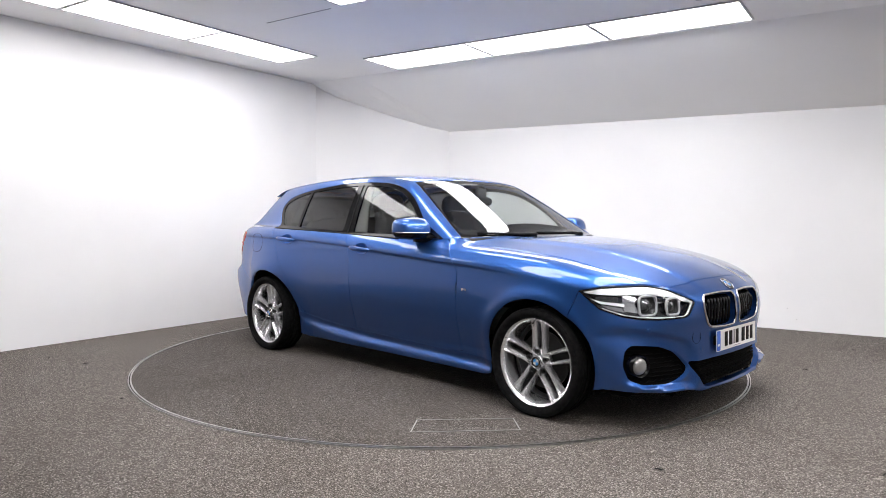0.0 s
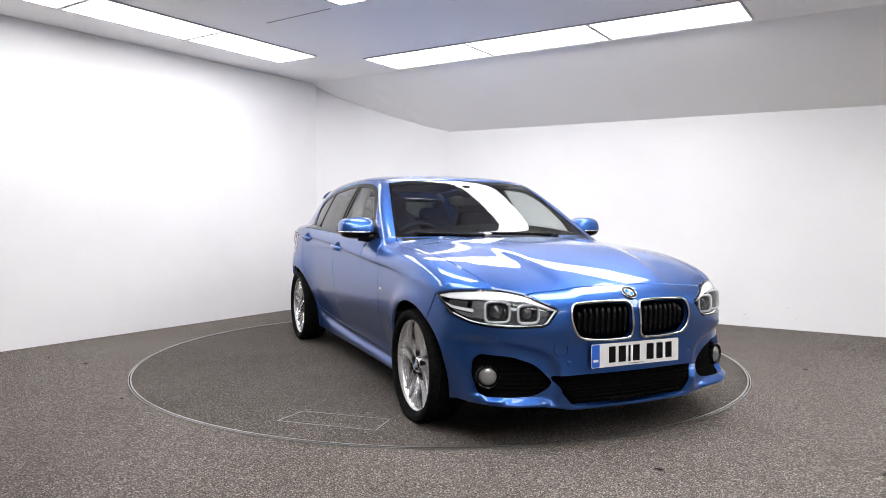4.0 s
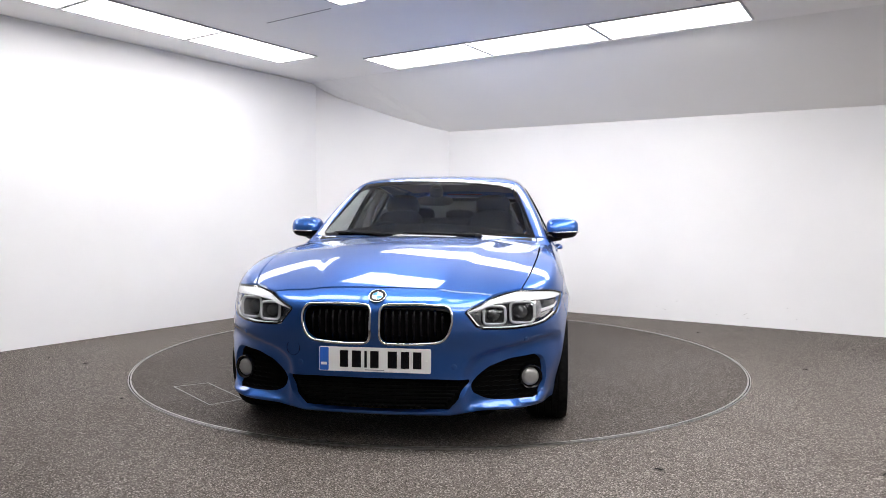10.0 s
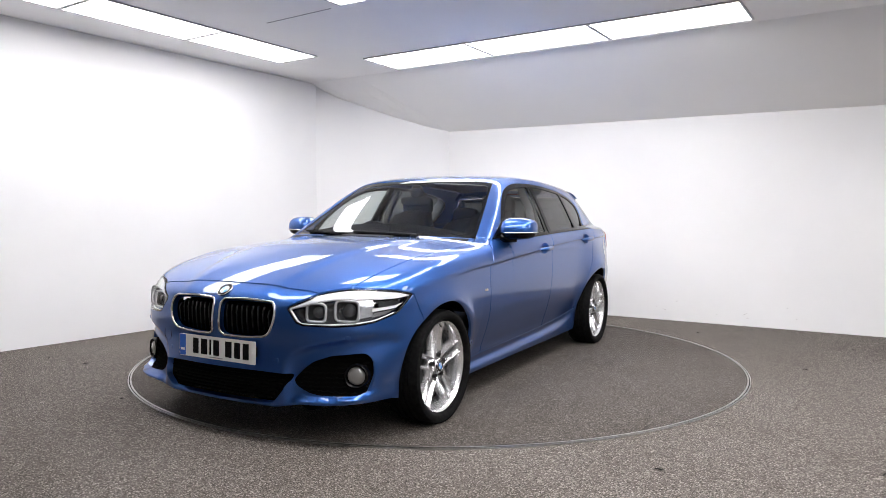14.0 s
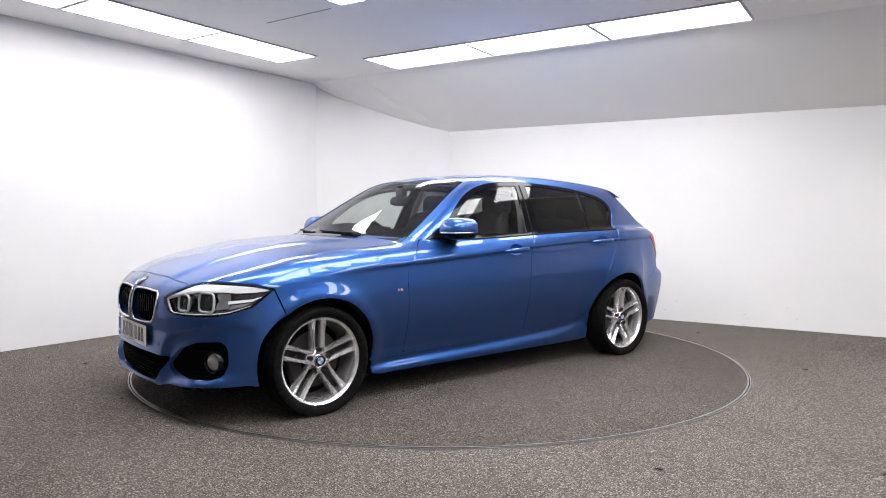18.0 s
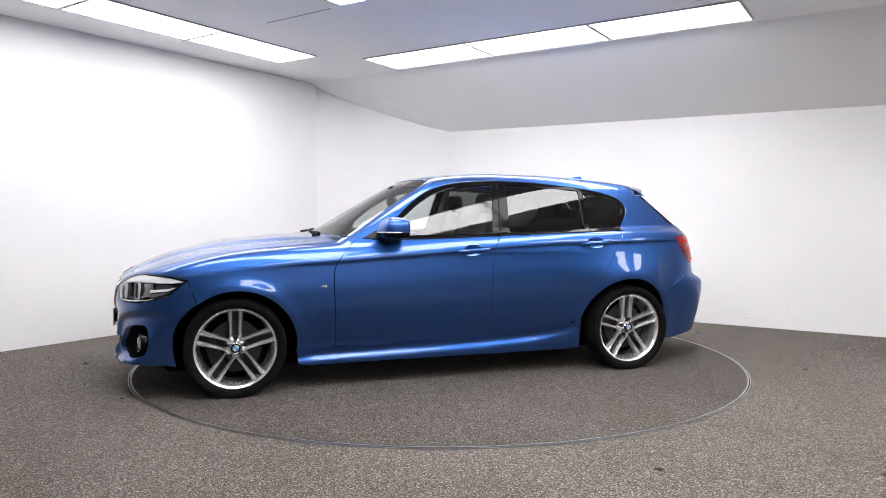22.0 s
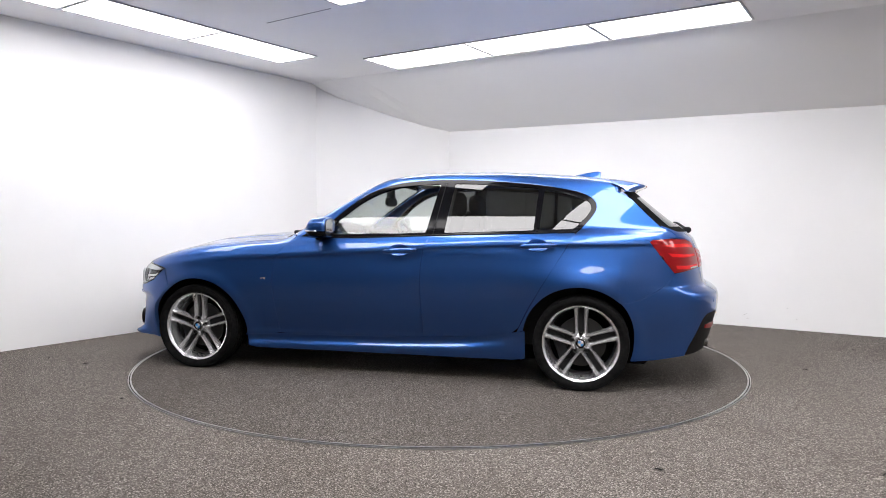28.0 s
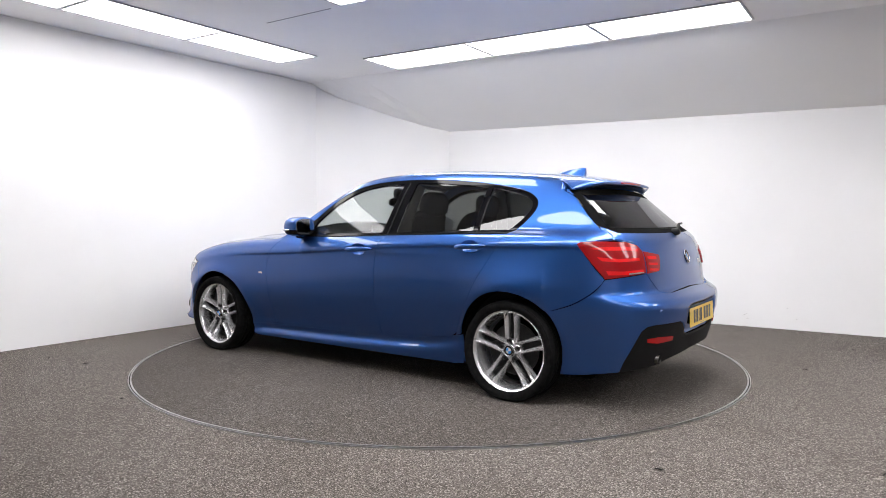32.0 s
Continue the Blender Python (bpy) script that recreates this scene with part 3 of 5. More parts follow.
def xz(pts):
    return [(p[0], p[2]) for p in pts]


def flip(poly):
    return [(-a, b) for a, b in poly]


def oval(cx, cz, rx, rz, n=28, e=2.4, tilt=0.0):
    out = []
    for i in range(n):
        a = 2 * math.pi * i / n
        u = math.copysign(abs(math.cos(a)) ** (2 / e), math.cos(a)) * rx
        v = math.copysign(abs(math.sin(a)) ** (2 / e), math.sin(a)) * rz
        out.append((cx + u * math.cos(tilt) - v * math.sin(tilt), cz + u * math.sin(tilt) + v * math.cos(tilt)))
    return out


def follow(curve_of_x, x0, x1, offsets, step=0.012):
    """Close lines along a crease, so that its edge stays crisp."""
    n = int(abs(x1 - x0) / step)
    return [[(x, float(curve_of_x(x)) - o) for x in np.linspace(x0, x1, n)] for o in offsets]


CREASE = (-0.008, -0.002, 0.002, 0.006, 0.011, 0.018, 0.03)
# fender
LIGHT_TOP = [(1.835, 0.655, 0.733), (1.795, 0.711, 0.738), (1.757, 0.758, 0.735), (1.69, 0.807, 0.727), (1.598, 0.846, 0.703)]
fender = GAP_A + cut(SILL, 0.728, 0.975)[::-1][1:]
fender += arc(*FA, 187, 52, 30)
fender += [SEAM_ARCH] + xz(LIGHT_TOP)[::-1][:2]
fender = on_side(fender) + rolled(LIGHT_TOP[::-1][2:-1]) + rolled(HOOD_SIDE_3D[::-1]) + on_side([(0.61, 0.946)])
waist_f = [on_side(line) for line in follow(WAIST, 0.7, 1.25, CREASE)]
panel("front_fender", car, M_PAINT, fender, [], flank_map, both=True, step=0.02, lines=waist_f)

# doors, with a bowl behind each handle
HANDLE_F, HANDLE_R = (-0.166, 0.857), (-1.07, 0.900)
front_door = GAP_A + cut(SILL, 0.728, -0.303)[1:] + GAP_B[::-1] + [(0.14, 0.935), (0.46, 0.934)]
rear_door = GAP_B + cut(SILL, -0.305, -0.929)[1:] + GAP_C[::-1]
BOWL_F, BOWL_R = oval(HANDLE_F[0] + 0.005, HANDLE_F[1], 0.062, 0.036), oval(HANDLE_R[0] + 0.005, HANDLE_R[1], 0.062, 0.036)
doors_f = panel("front_door", car, M_PAINT, front_door, [BOWL_F], side_map, both=True, rim=0.02, step=0.022, lines=follow(WAIST, -0.4, 0.8, CREASE))
doors_r = panel("rear_door", car, M_PAINT, rear_door, [BOWL_R], side_map, both=True, rim=0.02, step=0.022, lines=follow(WAIST, -1.35, -0.25, CREASE))


def bowl(cx, cz, rx, rz, depth):
    def bend(uv, P, N):
        q = np.clip(1 - ((uv[:, 0] - cx) / rx) ** 2 - ((uv[:, 1] - cz) / rz) ** 2, 0, 1)
        P = P - N * (depth * np.sqrt(q))[:, None]
        k = np.stack([-(uv[:, 0] - cx) / rx ** 2, np.zeros(len(uv)), -(uv[:, 1] - cz) / rz ** 2], 1) * depth * 1.2
        n = N + k
        return P, n / np.linalg.norm(n, axis=1)[:, None]
    return bend


def grip(cx, cz, parent_pair):
    """A pull handle: a bowed bar that stands off the door, with a short end cap."""
    for s, parent in zip((1, -1), parent_pair):
        bm = bmesh.new()
        n = 22
        base = side_map(np.array([(cx, cz)]))[0]
        rings = []
        for i in range(n + 1):
            u = -1 + 2 * i / n
            x = cx + u * 0.116
            y0 = float(side_map(np.array([(x, cz)]))[0][1])
            out = 0.004 + 0.030 * (1 - abs(u) ** 3.5)
            h = 0.0165 * (1 - 0.35 * abs(u) ** 3) * math.sqrt(max(1 - abs(u) ** 9, 0.02))
            t = 0.011
            ring_v = []
            for j in range(10):
                a = 2 * math.pi * j / 10
                ring_v.append(bm.verts.new((x - PIVOT.x, s * (y0 + out + t * math.cos(a)) - PIVOT.y, cz + 0.006 * u * -1 + h * math.sin(a))))
            rings.append(ring_v)
        for a, b in zip(rings, rings[1:]):
            for j in range(10):
                bm.faces.new((a[j], a[(j + 1) % 10], b[(j + 1) % 10], b[j]))
        bm.faces.new(rings[0])
        bm.faces.new(rings[-1])
        bmesh.ops.recalc_face_normals(bm, faces=bm.faces)
        part("door_handle", bm, M_PAINT, parent, "blue pull handle")


for (cx, cz), poly, pair in ((HANDLE_F, BOWL_F, doors_f), (HANDLE_R, BOWL_R, doors_r)):
    bowls = panel("handle_bowl", car, M_PAINT, poly, [], side_map, "", both=True, step=0.012, rim=0, gap=-0.001, bend=bowl(cx + 0.005, cz, 0.0625, 0.0365, 0.022))
    for b, d in zip(bowls, pair):
        b.parent = d
    grip(cx, cz, pair)

sill = SILL + [(-0.985, 0.165), (-0.9, 0.152), (0.9, 0.152), (0.965, 0.165)]
panel("side_skirt", car, M_PAINT, sill, [], side_map, "blue side skirt under the doors", both=True, step=0.018, lines=follow(SKIRT, -1.0, 1.0, (0.02, 0.035, 0.045, 0.051, 0.056, 0.06, 0.065, 0.071)))

# body side: screen pillar, roof rail, rear pillar and rear quarter
HATCH_EDGE = [tuple(p) for p in hatch_map(np.array([(0.598, 1.245), (0.612, 1.195), (0.648, 1.113), (0.684, 1.02), (0.694, 0.985), (0.706, 0.958)]))]
LAMP_FRONT = [(-1.90, 0.954), (-1.824, 0.948), (-1.76, 0.941), (-1.742, 0.93), (-1.825, 0.82), (-1.893, 0.738)]
SEAM_R = smooth_line([(-1.893, 0.738), (-1.86, 0.69), (-1.80, 0.64), (-1.72, 0.592), (-1.618, 0.555)], 4)
quarter = xz(WS_EDGE) + xz(ROOF_EDGE) + xz(HATCH_EDGE) + LAMP_FRONT[1:-1] + SEAM_R
quarter += [(RA[0] + RA[2] * math.cos(radians(a)), RA[1] + RA[2] * math.sin(radians(a))) for a in np.linspace(133, 10, 30)]
low_quarter = LAMP_FRONT[1:-1] + SEAM_R + quarter[len(WS_EDGE) + len(ROOF_EDGE) + len(HATCH_EDGE) + len(LAMP_FRONT) - 2 + len(SEAM_R):]
low_quarter += GAP_C[::-1][:-1] + DLO[4:] + [(0.46, 0.937), (0.60, 0.943)]
quarter = rolled(WS_EDGE) + rolled(ROOF_EDGE) + rolled(HATCH_EDGE) + on_side(low_quarter)
waist_q = [on_side(line) for line in follow(WAIST, -1.72, -1.2, CREASE)]
panel("body_side", car, M_PAINT, quarter, [], flank_map, "blue roof pillars and rear quarter", both=True, gap=0.002, step=0.017, lines=waist_q)

# window band
def pane_bend(uv, P, N):
    """Side glass keeps the lean of the cabin down to the belt."""
    lean = P[:, 2] - 0.95
    P, n = P.copy(), N.copy()
    y = 0.803 - 0.40 * lean - 0.28 * lean ** 2 + CABIN(P[:, 0])
    w = np.clip((1.22 - P[:, 2]) / 0.1, 0, 1)
    P[:, 1] = P[:, 1] + (np.minimum(y, P[:, 1]) - P[:, 1]) * w
    g = np.stack([-(CABIN(P[:, 0] + 0.01) - CABIN(P[:, 0] - 0.01)) / 0.02, np.ones(len(P)), 0.40 + 0.56 * lean], 1)
    g /= np.linalg.norm(g, axis=1)[:, None]
    n = n + (g - n) * w[:, None]
    return P, n / np.linalg.norm(n, axis=1)[:, None]


GLASS_F = round_poly([(0.36, 0.955), (-0.325, 0.972), (-0.385, 1.303), (-0.2, 1.294), (-0.05, 1.272), (0.07, 1.228), (0.19, 1.152), (0.31, 1.045)], [0.02, 0.01, 0.015, 0.05, 0.05, 0.05, 0.05, 0.03])
GLASS_R = round_poly([(-0.445, 0.974), (-1.03, 0.996), (-1.05, 1.27), (-0.7, 1.299), (-0.485, 1.306)], [0.01, 0.01, 0.01, 0.05, 0.015])
GLASS_Q = round_poly([(-1.065, 0.998), (-1.285, 1.006), (-1.372, 1.10), (-1.392, 1.145), (-1.37, 1.187), (-1.28, 1.226), (-1.085, 1.266)], [0.01, 0.02, 0.04, 0.03, 0.03, 0.05, 0.01])
panel("window_frame", car, M_PILLAR, DLO, [GLASS_F, GLASS_R, GLASS_Q], side_map, "gloss black window surround and door pillars", both=True, lift=-0.003, gap=0.0)
for nm, poly, mt, lb in (("front_side_window", GLASS_F, M_GLASS, "clear side window"), ("rear_side_window", GLASS_R, M_PRIVACY, "dark tinted side window"), ("quarter_window", GLASS_Q, M_PRIVACY, "dark tinted quarter window")):
    for o in panel(nm, car, mt, poly, [], side_map, lb, both=True, lift=-0.008, gap=-0.006, rim=0, bend=pane_bend):
        o.visible_shadow = False
# pillar trim: the thin bright edge between the doors
panel("pillar_strip", car, M_PLASTIC, [(-0.372, 0.96), (-0.378, 0.96), (-0.428, 1.305), (-0.422, 1.305)], [], side_map, "rubber seal between the doors", both=True, lift=0.001, gap=0, step=0.02, rim=0.004)

# bonnet
hood = HOOD_SIDE + HOOD_FRONT
hood = hood + [(x, -y) for x, y in hood[::-1][1:]] + [(0.72, -0.5), (0.775, -0.25), (0.79, 0), (0.775, 0.25), (0.72, 0.5)]
panel("bonnet", car, M_PAINT, hood, [], top_map, "blue bonnet with two raised creases", step=0.024)

# windscreen and roof
ws = [(p[1], p[2]) for p in WS_EDGE]
arch_top = [(0.4, 1.335), (0.2, 1.341), (0.0, 1.343), (-0.2, 1.341), (-0.4, 1.335)]
screen = ws + arch_top + [(-y, z) for y, z in ws[::-1]] + [(-0.6, 0.945), (-0.3, 0.95), (0, 0.953), (0.3, 0.95), (0.6, 0.945)]
clear_part = round_poly([(0.69, 0.970), (0.545, 1.298), (0.2, 1.318), (-0.2, 1.318), (-0.545, 1.298), (-0.69, 0.970), (0, 0.972)], [0.03, 0.04, 0.1, 0.1, 0.04, 0.03, 0.1])
o = panel("windscreen", car, M_GLASS, clear_part, [], screen_map, "raked clear windscreen", rim=0, gap=-0.002, lift=-0.004)[0]
o.visible_shadow = False
panel("windscreen_border", car, M_FRIT, screen, [clear_part], screen_map, "black printed edge of the windscreen", rim=0.006, gap=0.001, lift=-0.003)
scr_top = [tuple(p) for p in screen_map(np.array(arch_top))]
ROOF_END = smooth_line([(ROOF_EDGE[-1][0], ROOF_EDGE[-1][1]), (-1.49, 0.4), (-1.475, 0.2), (-1.47, 0)], 5)
roof = [(p[0], p[1]) for p in ROOF_EDGE] + ROOF_END[1:] + [(x, -y) for x, y in ROOF_END[::-1][1:-1]] + [(p[0], -p[1]) for p in ROOF_EDGE[::-1]]
roof += [(WS_EDGE[-1][0], -WS_EDGE[-1][1])] + [(p[0], p[1]) for p in scr_top[::-1]] + [(WS_EDGE[-1][0], WS_EDGE[-1][1])]
panel("roof", car, M_PAINT, roof, [], top_map, "blue steel roof", step=0.035)

# front bumper and its openings
HOOD_LIGHT = [tuple(p) for p in top_map(np.array([(1.929, 0.527), (1.905, 0.556), (1.88, 0.59), (1.857, 0.623), (1.839, 0.653)]))]
LIGHT_LOW = [fr(*HOOD_LIGHT[0]), fr(2.002, 0.413, 0.658), fr(2.008, 0.405, 0.645), fr(2.011, 0.42, 0.628), fr(2.01, 0.457, 0.582), fr(2.0, 0.491, 0.57), fr(1.94, 0.627, 0.566), fr(1.877, 0.707, 0.570), fr(1.805, 0.766, 0.582), fr(1.702, 0.82, 0.617), fr(1.598, 0.846, 0.703)]
half = [fr(*p) for p in HOOD_FRONT_3D[::-1]] + LIGHT_LOW + [fr(1.545, flank_y(1.545, 0.563), 0.563)]
half += [fr(FA[0] + (FA[2] + 0.022 * min(1, i / 6)) * math.cos(radians(50 - 4 * i)), 0.85, FA[1] + (FA[2] + 0.022 * min(1, i / 6)) * math.sin(radians(50 - 4 * i))) for i in range(17)] + [fr(1.72, 0.80, 0.205), fr(1.85, 0.66, 0.208), fr(1.96, 0.46, 0.2), fr(2.02, 0.33, 0.172)]
KIDNEY = round_poly([fy(y, z) for y, z in ((0.022, 0.674), (0.17, 0.681), (0.346, 0.672), (0.356, 0.60), (0.318, 0.512), (0.17, 0.499), (0.022, 0.503))], [0.035, 0.1, 0.055, 0.06, 0.075, 0.1, 0.045], 6)
INTAKE = round_poly([fy(y, z) for y, z in ((-0.452, 0.336), (-0.345, 0.205), (-0.2, 0.194), (0.2, 0.194), (0.345, 0.205), (0.452, 0.336), (0.28, 0.341), (-0.28, 0.341))], 0.02, 3)
FOG = round_poly([fr(*p) for p in ((2.001, 0.434, 0.313), (1.984, 0.464, 0.352), (1.967, 0.516, 0.393), (1.932, 0.61, 0.426), (1.848, 0.745, 0.437), (1.826, 0.77, 0.412), (1.82, 0.777, 0.335), (1.842, 0.762, 0.270), (1.892, 0.718, 0.250), (1.952, 0.612, 0.247), (1.987, 0.493, 0.252), (2.001, 0.448, 0.278))], 0.022, 3)
bumper = half + [(0.0, 0.155)] + flip(half[1:])[::-1]
panel("front_bumper", car, M_PAINT, bumper, [KIDNEY, flip(KIDNEY), INTAKE, FOG, flip(FOG)], front_map, "blue front bumper with large black intakes", step=0.018, rim=0.03)

# tail
GATE_LAMP = [(0.663, 0.947), (0.60, 0.93), (0.57, 0.89), (0.578, 0.765)]
GATE_LOW = smooth_line([(0.578, 0.765), (0.508, 0.688), (0.47, 0.658), (0.40, 0.65), (0.249, 0.654), (0.0, 0.66)], 4)
gate = [(p[1], p[2]) for p in HATCH_EDGE] + GATE_LAMP[:-1] + GATE_LOW
gate_full = gate + [(-y, z) for y, z in gate[::-1][1:]]
GLASS_T = round_poly([(0.591, 1.24), (0.606, 1.195), (0.6435, 1.11), (0.678, 1.022), (0.66, 0.993), (0.3, 0.988), (-0.3, 0.988), (-0.66, 0.993), (-0.678, 1.022), (-0.6435, 1.11), (-0.606, 1.195), (-0.591, 1.24), (0, 1.262)], [0.01, 0.03, 0.05, 0.02, 0.03, 0.1, 0.1, 0.03, 0.02, 0.05, 0.03, 0.01, 0.2])
panel("tailgate", car, M_PAINT, gate_full, [GLASS_T], hatch_map, "blue tailgate under a dark rear window", step=0.024)
def rear_bend(uv, P, N):
    """The rear window keeps one even curve out to its edges."""
    y = P[:, 1]
    g = np.stack([np.full(len(P), -1.0), 0.28 * y + 1.8 * y ** 5, np.full(len(P), 1.17)], 1)
    return P, g / np.linalg.norm(g, axis=1)[:, None]


GLASS_T_IN = inset(dense(list(GLASS_T), 0.03), 0.028)
panel("rear_window_border", car, M_DARK, GLASS_T, [GLASS_T_IN], hatch_map, "black printed edge of the rear window", rim=0, gap=-0.003, lift=-0.003, bend=rear_bend)
for o in panel("rear_window", car, M_REAR_GLASS, GLASS_T_IN, [], hatch_map, "dark tinted rear window", rim=0, gap=-0.004, lift=-0.004, bend=rear_bend):
    o.visible_shadow = False
REAR_BLACK = [ry(0.0, 0.405), ry(0.236, 0.405), ry(0.30, 0.43), ry(0.355, 0.476), ry(0.385, 0.487), re(-2.09, 0.61, 0.487), re(-2.070, 0.66, 0.480), re(-2.052, 0.688, 0.455), re(-2.037, 0.703, 0.41), re(-1.975, 0.724, 0.285), re(-1.955, 0.73, 0.225)]
rb = [re(-2.15, y, z) if y < 0.3 else re(float(hatch_map(np.array([(y, z)]))[0][0]), y, z) for y, z in GATE_LOW[::-1]]
rb += [re(-1.974, 0.717, 0.75), re(-1.893, 0.791, 0.738)] + [re(x, flank_y(x, z), z) for x, z in SEAM_R[1:]]
rb += [re(x, 0.87, z) for x, z in arc(*RA, 133, 197, 14)] + [re(-1.80, 0.82, 0.195)] + REAR_BLACK[::-1]
panel("rear_bumper", car, M_PAINT, rb + flip(rb)[::-1][1:-1], [], rear_map, "blue rear bumper", step=0.022, rim=0.02)
rbk = REAR_BLACK + [ry(0.55, 0.245), ry(0.4, 0.272), ry(0.2, 0.285), ry(0.0, 0.29)]
panel("rear_valance", car, M_PLASTIC, rbk + flip(rbk)[::-1][1:-1], [], rear_map, "textured black lower valance", step=0.022, rim=0.02, lift=-0.004)

# ---- mesh tools for the car's parts ----
def cpart(name, bm, material, parent, label="", smooth=True, auto=None):
    """A part whose mesh is given in the car's own space."""
    bmesh.ops.translate(bm, verts=bm.verts, vec=-PIVOT)
    bmesh.ops.recalc_face_normals(bm, faces=bm.faces)
    ob = part(name, bm, material, parent, label, smooth)
    if auto:
        ob.data.set_sharp_from_angle(angle=radians(auto))
    return ob


def lathe(bm, profile, m, n=64, closed=False):
    """Turns (radius, height) points about the z axis of m."""
    rows = [[bm.verts.new(m @ Vector((r * math.cos(2 * math.pi * i / n), r * math.sin(2 * math.pi * i / n), h))) for i in range(n)] for r, h in profile]
    pairs = list(zip(rows, rows[1:])) + ([(rows[-1], rows[0])] if closed else [])
    for a, b in pairs:
        for i in range(n):
            bm.faces.new((a[i], a[(i + 1) % n], b[(i + 1) % n], b[i]))
    return rows


def tube(bm, pts, r, n=8, closed=False, flat=1.0):
    P = [Vector(p) for p in pts]
    m = len(P)
    rows = []
    up = None
    for i in range(m):
        d = (P[(i + 1) % m] - P[i - 1]) if closed else (P[min(i + 1, m - 1)] - P[max(i - 1, 0)])
        d.normalize()
        if up is None:
            up = d.orthogonal().normalized()
        up = (up - d * up.dot(d)).normalized()
        side = d.cross(up)
        rr = r[i] if isinstance(r, (list, tuple)) else r
        rows.append([bm.verts.new(P[i] + up * (rr * math.cos(2 * math.pi * j / n)) + side * (rr * flat * math.sin(2 * math.pi * j / n))) for j in range(n)])
    for a, b in list(zip(rows, rows[1:])) + ([(rows[-1], rows[0])] if closed else []):
        for j in range(n):
            bm.faces.new((a[j], a[(j + 1) % n], b[(j + 1) % n], b[j]))
    if not closed:
        bm.faces.new(rows[0][::-1])
        bm.faces.new(rows[-1])
    return bm


def blob(bm, c, h, e=3.0, n=24, k=14, warp=None):
    """A rounded box: half sizes h, squareness e."""
    def sp(v):
        return math.copysign(abs(v) ** (2 / e), v)
    rows = []
    for i in range(k + 1):
        b = -math.pi / 2 + math.pi * i / k
        row = []
        for j in range(n):
            a = 2 * math.pi * j / n
            p = Vector((h[0] * sp(math.cos(b)) * sp(math.cos(a)), h[1] * sp(math.cos(b)) * sp(math.sin(a)), h[2] * sp(math.sin(b))))
            if warp:
                p = warp(p)
            row.append(bm.verts.new(Vector(c) + p))
        rows.append(row)
    for a, b in zip(rows, rows[1:]):
        for j in range(n):
            bm.faces.new((a[j], a[(j + 1) % n], b[(j + 1) % n], b[j]))
    bmesh.ops.remove_doubles(bm, verts=bm.verts, dist=1e-6)
    return bm


def skin(name, parent, material, outline, mapper, label="", both=False, **kw):
    return panel(name, parent, material, outline, [], mapper, label, both=both, **kw)


# ---- dark inner structure that closes the gaps ----
shell_side = [(0.66, 0.90), (0.70, 0.2)] + [(0.95, 0.2)] + arc(*FA, 190, 50, 20) + [(1.6, 0.60), (1.5, 0.70), (1.2, 0.76)]
skin("inner_panel", car, M_DARK, shell_side, side_map, "", True, lift=-0.02, rim=0, step=0.06)
shell_doors = [(0.70, 0.915), (0.72, 0.2), (-0.95, 0.2), (-0.98, 0.3)] + [(RA[0] + RA[2] * math.cos(radians(a)), RA[1] + RA[2] * math.sin(radians(a))) for a in np.linspace(12, 132, 20)] + [(-1.85, 0.72), (-1.75, 0.93), (-1.3, 0.955), (-0.38, 0.93), (0.14, 0.91)]
skin("inner_panel", car, M_DARK, shell_doors, side_map, "", True, lift=-0.022, rim=0, step=0.06)
under_hood = [(0.6, -0.70), (1.5, -0.68), (1.9, -0.5), (1.9, 0.5), (1.5, 0.68), (0.6, 0.70)]
skin("inner_panel", car, M_DARK, under_hood, top_map, "", lift=-0.03, rim=0, step=0.08)
nose_back = [fr(1.62, 0.84, 0.62), fr(1.7, 0.82, 0.2), fr(2.0, 0.4, 0.17), (0, 0.17)]
nose_back = [(0, 0.73), fr(1.92, 0.45, 0.70)] + nose_back
skin("inner_panel", car, M_DARK, nose_back + flip(nose_back[1:-1])[::-1], front_map, "", lift=-0.095, rim=0, step=0.05)
tail_back = [(0, 0.9), ry(0.5, 0.9), re(-1.88, 0.77, 0.8), re(-1.72, 0.85, 0.5), re(-1.76, 0.85, 0.22), (0, 0.26)]
skin("inner_panel", car, M_DARK, tail_back + flip(tail_back[1:-1])[::-1], rear_map, "", lift=-0.03, rim=0, step=0.06)
bm = bmesh.new()
box(bm, (3.5, 1.2, 0.09), Matrix.Translation((0.0, 0, 0.175)), 0.02)
box(bm, (1.9, 1.46, 0.06), Matrix.Translation((-0.01, 0, 0.165)), 0.02)
cpart("underbody", bm, M_DARK, car, "dark underbody")
for ax, az, r in (FA, RA):
    for s in (1, -1):
        bm = bmesh.new()
        rows = []
        for y in (0.50, 0.80):
            rows.append([bm.verts.new((ax + (r + 0.004) * math.cos(radians(a)), s * y, az + (r + 0.004) * math.sin(radians(a)))) for a in np.linspace(-20, 200, 30)])
        for i in range(29):
            bm.faces.new((rows[0][i], rows[0][i + 1], rows[1][i + 1], rows[1][i]))
        c = bm.verts.new((ax, s * 0.50, az - 0.1))
        for i in range(29):
            bm.faces.new((c, rows[0][i], rows[0][i + 1]))
        cpart("wheel_arch_liner", bm, M_DARK, car)


